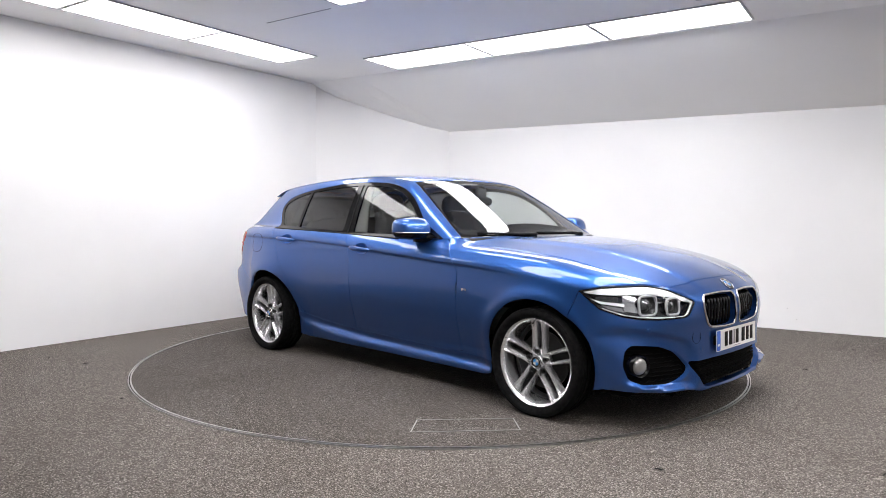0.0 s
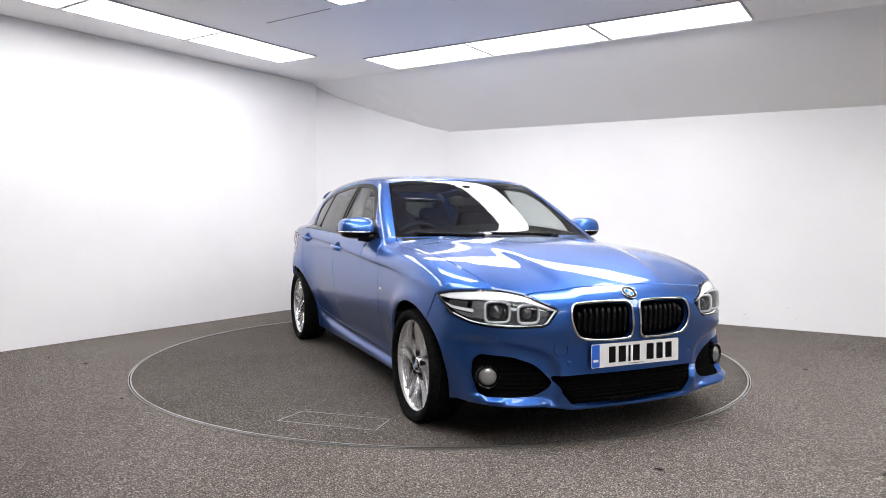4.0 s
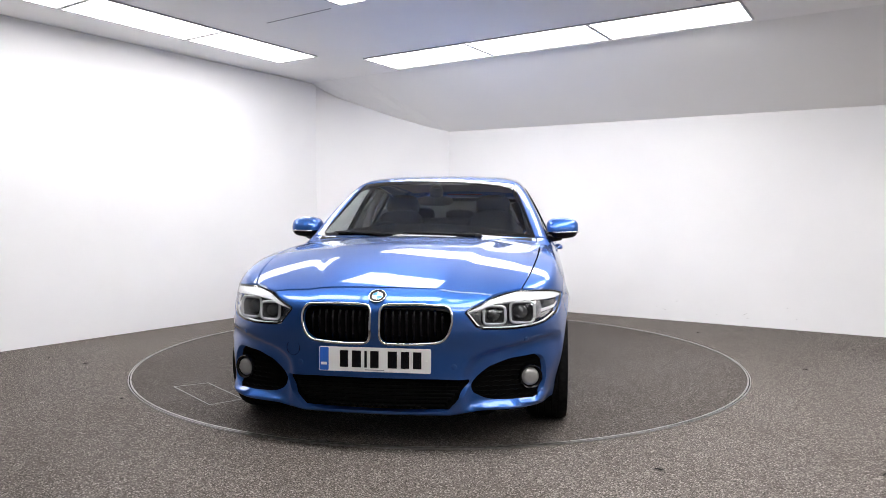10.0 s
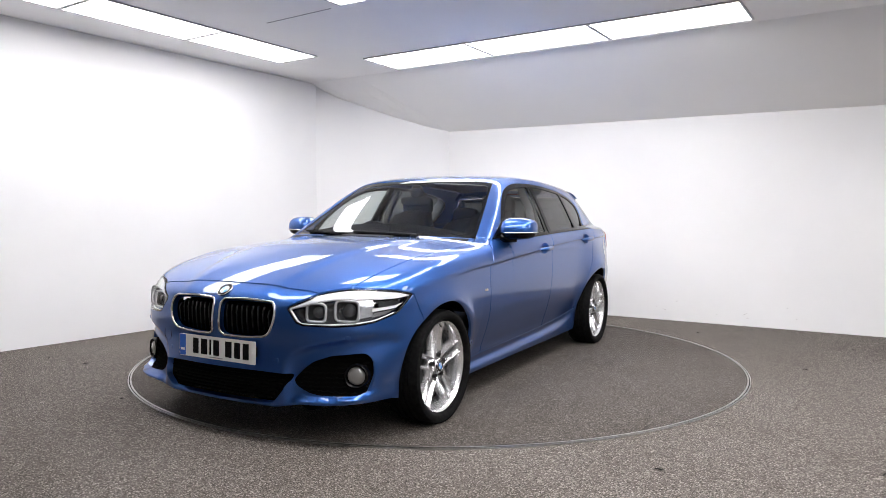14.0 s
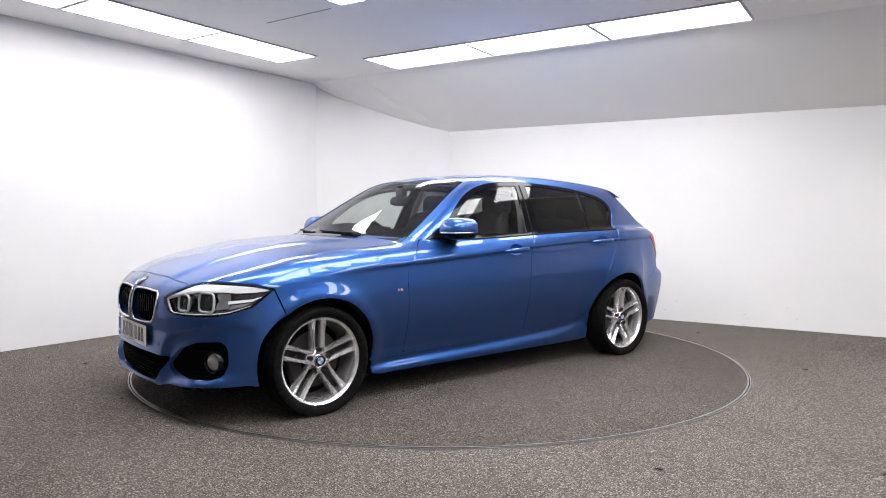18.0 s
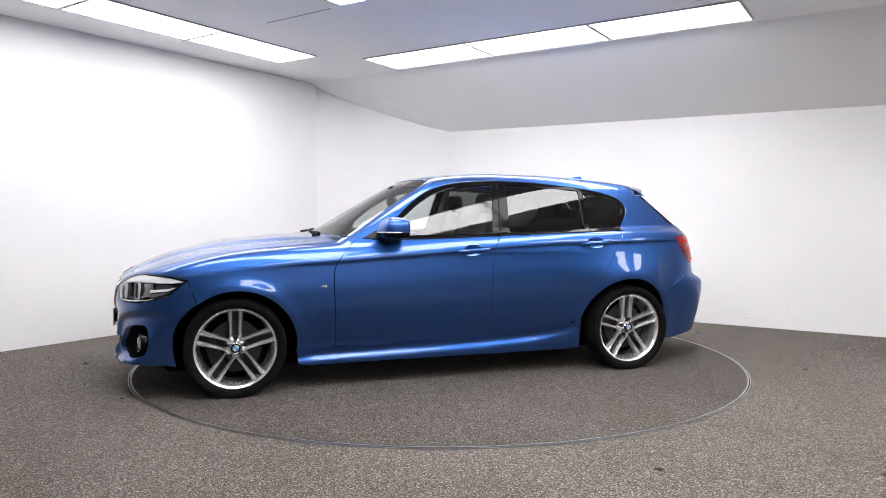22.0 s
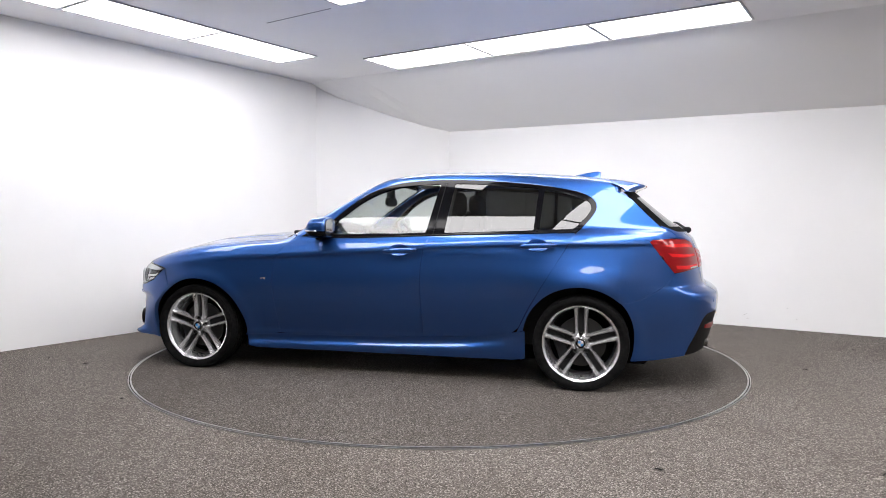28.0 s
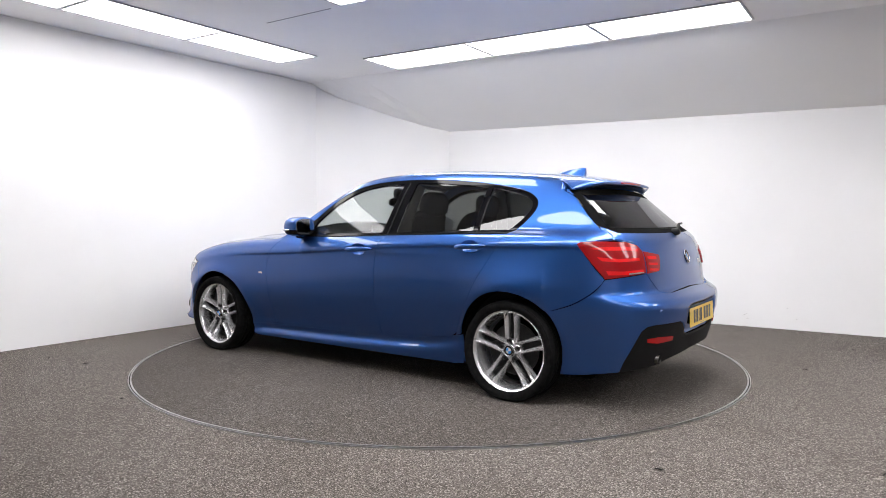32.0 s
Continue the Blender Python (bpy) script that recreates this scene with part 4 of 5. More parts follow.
# ---- wheels ----
def wheel(cx, cy, s, tyre_r, name, bolts_turn=0.0):
    """A wheel with five pairs of spokes; s is the flank's sign."""
    base = Matrix.Translation((cx, cy, tyre_r)) @ Matrix.Rotation(radians(-90 * s), 4, "X")   # z points out of the car
    if s < 0:
        base = base @ Matrix.Rotation(radians(180), 4, "Z")
    face = 0.078        # how far the rim's lip lies outside the middle of the tyre
    bm = bmesh.new()
    lathe(bm, [(0.213, -0.03), (0.217, 0.02), (0.221, 0.05), (0.224, 0.066), (0.229, 0.072), (0.233, face - 0.004), (0.2375, face), (0.2405, face - 0.004), (0.2405, face - 0.016), (0.23, face - 0.02)], base, 72)
    w = cpart("wheel", bm, M_SILVER, car, name, auto=50)
    bm = bmesh.new()
    lathe(bm, [(0.2125, -0.03), (0.206, -0.05), (0.204, -0.10)], base, 60)
    cpart("rim_barrel", bm, M_BARREL, w)
    bm = bmesh.new()
    R = tyre_r
    half = 0.108
    prof = [(0.236, face - 0.014), (0.243, face - 0.002), (0.25, face + 0.012), (0.262, face + 0.02), (0.276, face + 0.021), (0.288, face + 0.016), (R - 0.008, half - 0.012), (R - 0.002, half - 0.03), (R, 0.05)]
    tread = []
    for g in (0.052, 0.018, -0.018, -0.052):
        tread += [(R, g + 0.006), (R - 0.007, g + 0.005), (R - 0.007, g - 0.005), (R, g - 0.006)]
    prof += [(R, 0.06)][:0] + tread + [(R - 0.002, -half + 0.03), (R - 0.012, -half + 0.01), (0.27, -half), (0.24, -0.095)]
    lathe(bm, prof, base, 96)
    cpart("tyre", bm, M_TYRE, w, "black low-profile tyre", auto=40)
    bm = bmesh.new()
    lathe(bm, [(0.0, -0.012), (0.155, -0.012), (0.155, -0.03), (0.0, -0.03)], base, 48)
    cpart("brake_disc", bm, M_DISC, w, "steel brake disc, darkened as if in shade", auto=30)
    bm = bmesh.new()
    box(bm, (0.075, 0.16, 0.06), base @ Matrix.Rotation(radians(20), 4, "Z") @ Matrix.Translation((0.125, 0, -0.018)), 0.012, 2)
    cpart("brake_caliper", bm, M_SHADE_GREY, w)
    bm = bmesh.new()
    lathe(bm, [(0.0, 0.0), (0.20, 0.0), (0.20, -0.004), (0, -0.004)], base @ Matrix.Translation((0, 0, -0.06)), 40)
    cpart("brake_backing", bm, M_DARK, w)
    # hub
    bm = bmesh.new()
    lathe(bm, [(0.0, 0.058), (0.033, 0.058), (0.036, 0.060), (0.040, 0.056), (0.043, 0.040), (0.060, 0.030), (0.066, 0.016), (0.066, -0.01), (0.0, -0.01)], base, 40)
    cpart("hub", bm, M_SILVER, w, auto=40)
    for i in range(5):
        turn = base @ Matrix.Rotation(radians(-90 + 72 * i), 4, "Z")
        bm = bmesh.new()
        for side in (1, -1):
            # one arm: cross-sections along the radius, leaning slightly apart
            secs = []
            for k in range(9):
                u = k / 8
                r = 0.046 + u * 0.184
                inner = side * (0.0180 - 0.0015 * u + 0.003 * max(0, 0.12 - u) / 0.12)
                outer = side * (0.0345 + 0.0110 * u ** 1.2)
                ridge = inner + (outer - inner) * (0.62 - 0.12 * u)
                z1 = 0.054 + 0.014 * u - 0.016 * math.sin(math.pi * u) * 0.5
                q = [(r, inner, z1 - 0.052), (r, inner, z1 - 0.022), (r, inner + side * 0.002, z1 - 0.017), (r, ridge, z1), (r, ridge + side * 0.004, z1), (r, outer - side * 0.003, z1 - 0.009), (r, outer, z1 - 0.014), (r, outer + side * 0.003, z1 - 0.052)]
                secs.append([bm.verts.new(turn @ Vector(p)) for p in q])
            for a, b in zip(secs, secs[1:]):
                for j in range(8):
                    bm.faces.new((a[j], a[(j + 1) % 8], b[(j + 1) % 8], b[j]))
            bm.faces.new(secs[0])
            bm.faces.new(secs[-1])
        cpart("double_spoke", bm, M_SILVER, w, auto=35)
        # filler between the two arms, coloured dark like a shaded slot
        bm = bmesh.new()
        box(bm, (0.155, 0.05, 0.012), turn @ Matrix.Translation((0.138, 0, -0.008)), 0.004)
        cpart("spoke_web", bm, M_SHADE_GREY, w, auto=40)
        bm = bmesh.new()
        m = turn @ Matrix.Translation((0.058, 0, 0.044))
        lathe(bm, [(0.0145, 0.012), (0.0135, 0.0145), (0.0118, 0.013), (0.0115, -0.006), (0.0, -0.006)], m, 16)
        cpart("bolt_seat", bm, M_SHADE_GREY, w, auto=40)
        bm = bmesh.new()
        lathe(bm, [(0.0095, -0.004), (0.0095, 0.006), (0.007, 0.008), (0.0, 0.007)], m, 6)
        cpart("wheel_bolt", bm, M_DISC, w, auto=30)
    badge(base @ Matrix.Translation((0, 0, 0.060)), 0.031, w, "hub_cap", rimless=True)
    bm = bmesh.new()
    tube(bm, [base @ Vector((0.012, -0.222, 0.066)), base @ Vector((0.012, -0.208, 0.078))], 0.004, 8)
    cpart("valve", bm, M_PLASTIC, w)


M_BADGE_BLUE = mat("badge_blue", (0.03, 0.22, 0.6), 0.25, 0.0, Coat_Weight=1.0)
M_BADGE_WHITE = mat("badge_silver_white", (0.75, 0.76, 0.78), 0.25, 0.4, Coat_Weight=1.0)


def badge(m, r, parent, name="badge", rimless=False):
    """A round badge: dark ring, bright edges, quartered middle; z of m points out."""
    bm = bmesh.new()
    lathe(bm, [(0.0, 0.0), (r, 0.0), (r, 0.003), (r * 0.97, 0.0045), (r * 0.62, 0.005), (0.0, 0.0045)], m, 32)
    b = cpart(name, bm, M_BLACK, parent, "round badge with a dark ring")
    under = b if parent is car else parent
    for k in range(4):
        bm = bmesh.new()
        pts = [(0, 0)] + [(r * 0.56 * math.cos(radians(90 * k + 90 * i / 8)), r * 0.56 * math.sin(radians(90 * k + 90 * i / 8))) for i in range(9)]
        prism(bm, pts, 0.004, 0.0062, m)
        cpart("badge_quarter", bm, M_BADGE_BLUE if k % 2 else M_BADGE_WHITE, under, smooth=False)
    for rr, t in ((r * 0.97, r * 0.05), (r * 0.58, r * 0.035)):
        bm = bmesh.new()
        tube(bm, [m @ Vector((rr * math.cos(2 * math.pi * i / 36), rr * math.sin(2 * math.pi * i / 36), 0.0045)) for i in range(36)], t, 6, closed=True)
        cpart("badge_ring", bm, M_CHROME, under)
    return b


TYRE_R = 0.297
for s, nm in ((1, "left"), (-1, "right")):
    wheel(1.335, s * 0.788, s, TYRE_R, "silver alloy wheel with five double spokes")
    wheel(-1.338, s * 0.804, s, TYRE_R, "silver alloy wheel with five double spokes")


def on_front(y, z, out=0.0):
    p = front_map(np.array([fy(y, z)]))
    n = normals(p)[0]
    return Vector(p[0]) + Vector(n) * out, Vector(n)


def facing(p, n, up=(0, 0, 1)):
    """A pose at p whose z points along n."""
    n = Vector(n).normalized()
    x = Vector(up).cross(n).normalized()
    y = n.cross(x)
    m = Matrix((x, y, n)).transposed().to_4x4()
    m.translation = p
    return m


# ---- kidney grilles ----
for s in (1, -1):
    poly = KIDNEY if s > 0 else flip(KIDNEY)
    P = front_map(np.array(dense(poly, 0.012)))
    N = normals(P)
    bm = bmesh.new()
    tube(bm, [Vector(p) + Vector(n) * 0.003 for p, n in zip(P, N)], 0.0065, 8, closed=True)
    g = cpart("kidney_grille", bm, M_CHROME, car, "chrome-framed oval grille with black upright slats")
    skin("grille_backing", g, M_DARK, poly, front_map, "", lift=-0.05, rim=0, step=0.03, gap=0)
    for k in range(9):
        y = 0.045 + 0.033 * k
        bm = bmesh.new()
        z1 = 0.662 if y < 0.29 else 0.638
        z0 = 0.508 if y < 0.27 else 0.535
        a, na = on_front(s * y, z1)
        b, nb = on_front(s * y, z0)
        pts = [a - na * 0.05 + Vector((0, 0, 0.004)), a - na * 0.026, a - na * 0.014 - Vector((0, 0, 0.012)), a.lerp(b, 0.25) - na * 0.013, a.lerp(b, 0.6) - na * 0.02, b - nb * 0.03]
        tube(bm, pts, 0.0085, 8, flat=0.6)
        cpart("slat", bm, M_BLACK, g)

# ---- lower intake and fog pockets ----
gr = skin("lower_grille", car, M_DARK, INTAKE, front_map, "black lower air intake with fine mesh", lift=-0.045, rim=0, step=0.03, gap=-0.01)[0]
for k in range(7):
    z = 0.213 + 0.019 * k
    half_y = 0.31 + 0.115 * (z - 0.2) / 0.14
    bm = bmesh.new()
    tube(bm, [on_front(y, z, -0.032)[0] for y in np.linspace(-half_y, half_y, 25)], 0.0035, 6, flat=1.8)
    cpart("grille_bar", bm, M_DARK, gr)
for k in range(25):
    y = -0.36 + 0.03 * k
    bm = bmesh.new()
    tube(bm, [on_front(y, 0.205, -0.034)[0], on_front(y, 0.27, -0.034)[0], on_front(y, 0.334, -0.034)[0]], 0.0025, 5)
    cpart("grille_upright", bm, M_DARK, gr)
for s in (1, -1):
    poly = FOG if s > 0 else flip(FOG)
    pocket = skin("fog_lamp_pocket", car, M_DARK, poly, front_map, "black honeycomb bumper pocket", lift=-0.035, rim=0, step=0.03, gap=-0.01)[0]
    for k in range(8):
        z = 0.255 + 0.022 * k
        y0 = 0.47 + 0.45 * max(0, z - 0.31) + 0.5 * max(0, 0.27 - z)
        bm = bmesh.new()
        tube(bm, [on_front(s * y, z + 0.006 * (i % 2), -0.028)[0] for i, y in enumerate(np.linspace(y0, 0.76, 17))], 0.003, 5)
        cpart("mesh_bar", bm, M_DARK, pocket)
    p, n = Vector((1.884, s * 0.708, 0.333)), Vector((0.93, s * 0.36, 0.02)).normalized()
    m = facing(p - n * 0.016, n)
    bm = bmesh.new()
    lathe(bm, [(0.062, -0.03), (0.058, 0.006), (0.054, 0.012), (0.048, 0.008), (0.043, -0.002)], m, 32)
    f = cpart("fog_light", bm, M_BLACK, pocket, "round clear fog light in a black ring", auto=60)
    bm = bmesh.new()
    lathe(bm, [(0.041, -0.004), (0.03, -0.014), (0.0, -0.02)], m, 24)
    cpart("fog_reflector", bm, M_REFLECTOR, pocket)
    bm = bmesh.new()
    lathe(bm, [(0.0425, -0.002), (0.039, 0.006), (0.025, 0.011), (0.0, 0.013)], m, 24)
    cpart("fog_lens", bm, M_FOG, pocket)
    for k in (-1, 1):
        bm = bmesh.new()
        blob(bm, m @ Vector((0.011 * k, -0.006, -0.004)), (0.006, 0.007, 0.018), 2.2, 10, 6)
        cpart("fog_bulb_shield", bm, M_CHROME, pocket)

# ---- headlights ----
LIGHT = [fr(*p) for p in LIGHT_TOP[1:]] + LIGHT_LOW[::-1][1:] + [fr(*p) for p in HOOD_LIGHT[1:]]


M_LAMP_DARK = mat("lamp_bowl_black", (0.03, 0.031, 0.033), 0.3, 0.3)
M_HOUSING = mat("lamp_housing", (0.17, 0.173, 0.18), 0.25, 0.9)
M_RING = mat("frosted_light_ring", (0.48, 0.49, 0.51), 0.3, 0.1)
M_PROJECTOR = mat("projector_glass", (0.05, 0.052, 0.056), 0.05, 0.3, Coat_Weight=1.0)
for s in (1, -1):
    poly = LIGHT if s > 0 else flip(LIGHT)
    sign = lambda p: p if s > 0 else (-p[0], p[1])
    cover = skin("headlight", car, M_LENS, poly, front_map, "clear angular headlight with two ring-shaped running lights", lift=-0.002, rim=0, step=0.018, gap=0.002)[0]
    cover.visible_shadow = False
    skin("lamp_housing", cover, M_HOUSING, poly, front_map, "", lift=-0.055, rim=0, step=0.02, gap=-0.012)
    # bright bezel: walls from the edge of the cover down into the housing
    edge = dense(inset(list(poly), 0.004), 0.012)
    P = front_map(np.array(edge))
    N = normals(P)
    bm = bmesh.new()
    tube(bm, [Vector(p) - Vector(n) * 0.007 for p, n in zip(P, N)], 0.005, 6, closed=True)
    cpart("lamp_seal", bm, M_BLACK, cover)
    low = [sign(p) for p in smooth_line(LIGHT_LOW[2:-1], 6)]
    P = front_map(np.array(low))
    N = normals(P)
    bm = bmesh.new()
    c0 = Vector((1.86, s * 0.63, 0.65))
    tube(bm, [Vector(p) - Vector(n) * 0.012 + (c0 - Vector(p)).normalized() * 0.012 for p, n in zip(P, N)], 0.0055, 6)
    cpart("lower_light_bar", bm, M_DRL, cover, "white lower light bar")
    # white upper strip
    upper = [LIGHT_LOW[1], LIGHT_LOW[0], fr(*HOOD_LIGHT[2]), fr(1.795, 0.711, 0.738), fr(1.757, 0.758, 0.735), fr(1.69, 0.807, 0.727), fr(1.62, 0.84, 0.706)]
    lower = [(a, z - d) for (a, z), d in zip(upper, (0.014, 0.030, 0.038, 0.046, 0.048, 0.040, 0.012))]
    strip = [sign(p) for p in upper + lower[::-1]]
    skin("brow_strip", cover, M_DRL, strip, front_map, "white light strip along the top", lift=-0.007, rim=0.016, step=0.014, gap=0.003)
    for y, z, r in ((0.672, 0.640, 0.058), (0.545, 0.633, 0.050)):
        p, n = on_front(s * y, z)
        n = (n + Vector((1.2, 0, 0))).normalized()
        m = facing(p - n * 0.030, n)
        pts = []
        for i in range(28):
            a = 2 * math.pi * i / 28
            k = 0.95 / max(abs(math.cos(a)) ** 5 + abs(math.sin(a)) ** 5, 1e-6) ** 0.2
            pts.append(m @ Vector((r * k * math.cos(a) * 1.06, r * k * math.sin(a) * 0.92 * (1 if math.sin(a) < 0 else 0.92), 0.006)))
        bm = bmesh.new()
        tube(bm, pts, 0.0062, 8, closed=True)
        cpart("light_ring", bm, M_RING, cover, "angular white ring light")
        bm = bmesh.new()
        lathe(bm, [(r * 0.98, 0.0), (r * 0.75, -0.018), (r * 0.68, -0.02)], m, 28)
        cpart("lamp_bowl", bm, M_LAMP_DARK, cover)
        bm = bmesh.new()
        lathe(bm, [(r * 0.7, -0.022), (r * 0.62, -0.008), (r * 0.4, 0.002), (0.0, 0.006)], m, 24)
        cpart("projector_lens", bm, M_PROJECTOR, cover)
    # behind the outer ring: a bright upright reflector, a dark block and a light bar under it
    bits = [("side_reflector", M_REFLECTOR, 0.020, (fr(1.845, 0.70, 0.69), fr(1.795, 0.748, 0.69), fr(1.79, 0.752, 0.652), fr(1.80, 0.745, 0.61), fr(1.855, 0.69, 0.60), fr(1.835, 0.708, 0.645))),
            ("indicator_block", M_PROJECTOR, 0.014, (fr(1.775, 0.762, 0.684), fr(1.69, 0.812, 0.681), fr(1.672, 0.822, 0.672), fr(1.70, 0.808, 0.655), fr(1.77, 0.765, 0.648))),
            ("side_light_bar", M_DRL, 0.013, (fr(1.80, 0.745, 0.648), fr(1.70, 0.808, 0.657), fr(1.655, 0.828, 0.668), fr(1.70, 0.808, 0.644), fr(1.80, 0.745, 0.632))),
            ("lower_reflector", M_REFLECTOR, 0.022, (fr(1.79, 0.752, 0.626), fr(1.70, 0.808, 0.638), fr(1.74, 0.785, 0.618), fr(1.80, 0.745, 0.604)))]
    for nm, mt, deep, poly in bits:
        skin(nm, cover, mt, [sign(p) for p in poly], front_map, "", lift=-deep, rim=0.006, step=0.014, gap=0)

# ---- tail lights ----
TAIL_OUT = [re(-1.742, 0.835, 0.93), re(-1.76, 0.825, 0.941), re(-1.824, 0.792, 0.946), re(-1.95, 0.663, 0.943), re(-2.002, 0.60, 0.924), re(-2.027, 0.573, 0.887), re(-2.047, 0.581, 0.767), re(-1.974, 0.717, 0.75), re(-1.893, 0.791, 0.739), re(-1.825, 0.815, 0.82)]
TAIL_GATE = [(0.566, 0.889), (0.432, 0.867), (0.425, 0.858), (0.452, 0.780), (0.464, 0.772), (0.572, 0.763)]


for s in (1, -1):
    lamp = skin("tail_light", car, M_RED_DARK, TAIL_OUT if s > 0 else flip(TAIL_OUT), rear_map, "red wrap-round tail light", lift=0.004, step=0.018, rim=0.02, gap=0.002)[0]
    # darker and brighter cells within the lamp
    cells = [
        ([re(-1.80, 0.80, 0.905), re(-1.86, 0.76, 0.915), re(-1.95, 0.663, 0.915), re(-2.0, 0.60, 0.90), re(-2.0, 0.61, 0.888), re(-1.95, 0.67, 0.895), re(-1.86, 0.77, 0.895)], M_RED_LIT),
        ([re(-1.845, 0.80, 0.86), re(-1.93, 0.72, 0.85), re(-2.01, 0.61, 0.852), re(-2.015, 0.61, 0.838), re(-1.935, 0.72, 0.832), re(-1.87, 0.79, 0.838)], M_RED_LIT),
        ([re(-1.89, 0.78, 0.785), re(-1.96, 0.71, 0.782), re(-2.03, 0.60, 0.79), re(-2.035, 0.60, 0.775), re(-1.965, 0.715, 0.762), re(-1.905, 0.78, 0.762)], M_RED_LIT),
    ]
    for poly, mt in cells:
        skin("lamp_cell", lamp, mt, poly if s > 0 else flip(poly), rear_map, "", lift=0.0062, rim=0.004, step=0.018, gap=0)
    rev = [re(-1.985, 0.69, 0.772), re(-2.035, 0.60, 0.776), re(-2.037, 0.60, 0.770), re(-1.985, 0.69, 0.764)]
    skin("reversing_lens", lamp, M_REFLECTOR, rev if s > 0 else flip(rev), rear_map, "clear reversing lens", lift=0.008, rim=0.004, step=0.018, gap=0)
    inner = TAIL_GATE if s > 0 else flip(TAIL_GATE)
    l2 = skin("tail_light_inner", car, M_RED_DARK, inner, hatch_map, "red inner tail light on the tailgate", lift=0.006, step=0.018, rim=0.02, gap=0.002)[0]
    for z0, z1 in ((0.86, 0.845), (0.825, 0.812), (0.793, 0.781)):
        skin("lamp_cell", l2, M_RED_LIT, [(s * 0.548, z0), (s * 0.468, z0 - 0.004), (s * 0.470, z1 - 0.004), (s * 0.548, z1)], hatch_map, "", lift=0.0075, rim=0.002, step=0.02, gap=0)

# ---- number plates with plain bars ----
def number_plate(name, m, base, label, band=True):
    """x of m runs along the plate, y up, z out."""
    bm = bmesh.new()
    prism(bm, round_poly([(-0.26, -0.0555), (0.26, -0.0555), (0.26, 0.0555), (-0.26, 0.0555)], 0.008), 0.0, 0.003, m)
    plate = cpart(name, bm, base, car, label, smooth=False)
    if band:
        bm = bmesh.new()
        prism(bm, round_poly([(-0.258, -0.053), (-0.215, -0.053), (-0.215, 0.053), (-0.258, 0.053)], 0.006), 0.003, 0.0036, m)
        cpart("blue_band", bm, M_BLUE_BAND, plate, "blue end band", smooth=False)
        bm = bmesh.new()
        box(bm, (0.028, 0.012, 0.0008), m @ Matrix.Translation((-0.2365, -0.022, 0.0038)))
        cpart("band_mark", bm, M_WHITE, plate, smooth=False)
    x = -0.165 if band else -0.19
    for i, wd in enumerate((0.045, 0.05, 0.014, 0.046, 0.05, 0.045, 0.045)):
        bm = bmesh.new()
        box(bm, (wd * 0.86, 0.077, 0.0009), m @ Matrix.Translation((x + wd / 2, 0.002, 0.0036)))
        cpart("plate_bar", bm, M_BLACK, plate, smooth=False)
        x += wd + 0.011 + (0.024 if i == 3 else 0)
    for sx in (-0.19 + 0.43, ):
        bm = bmesh.new()
        blob(bm, m @ Vector((sx, 0.0, 0.004)), (0.006, 0.006, 0.003), 2, 12, 6)
        cpart("plate_screw", bm, M_WHITE, plate)
    bm = bmesh.new()
    box(bm, (0.09, 0.004, 0.0008), m @ Matrix.Translation((0.0, -0.047, 0.0036)))
    cpart("maker_bar", bm, M_SEAM, plate, smooth=False)


number_plate("number_plate", facing(Vector((2.064, 0, 0.4285)), Vector((1, 0, 0.02))), M_WHITE, "white front number plate with a blue band")
number_plate("number_plate", facing(Vector((-2.203, 0, 0.490)), Vector((-1, 0, 0.03))), M_YELLOW, "yellow rear number plate", band=False)
bm = bmesh.new()
box(bm, (0.03, 0.5, 0.05), Matrix.Translation((2.046, 0, 0.43)), 0.006)
cpart("plate_holder", bm, M_PLASTIC, car)
bm = bmesh.new()
box(bm, (0.03, 0.44, 0.07), Matrix.Translation((-2.186, 0, 0.487)), 0.004, 2)
cpart("plate_bracket", bm, M_PLASTIC, car, "black bracket behind the plate")

# ---- badges ----
p, n = on_front(0.0, 0.712, -0.001)
badge(facing(p, n), 0.041, car)
p = hatch_map(np.array([(0.0, 0.838)]))
badge(facing(Vector(p[0]), Vector(normals(p)[0])), 0.041, car)
for s in (1, -1):
    p = side_map(np.array([(0.815, 0.652)]))[0] * np.array((1, s, 1))
    bm = bmesh.new()
    for k, (w, h) in enumerate(((0.004, 0.013), (0.004, 0.013), (0.016, 0.013))):
        x = 0.015 - 0.009 * k - (0.007 if k == 2 else 0)
        box(bm, (w, 0.004, h), Matrix.Translation((p[0] + x, p[1] + s * 0.001, p[2])) @ Matrix.Rotation(radians(-14), 4, "Y"), 0.001)
    cpart("side_badge", bm, M_BADGE_WHITE, car, "small chrome stripe badge", auto=30)
bm = bmesh.new()
for k, w in enumerate((0.012, 0.018, 0.018, 0.018)):
    y = -0.27 - 0.024 * k
    p = hatch_map(np.array([(y, 0.80)]))
    box(bm, (w, 0.026, 0.003), facing(Vector(p[0]), Vector(normals(p)[0])), 0.001)
cpart("model_mark", bm, M_CHROME, car, "small chrome marks on the tailgate", auto=30)

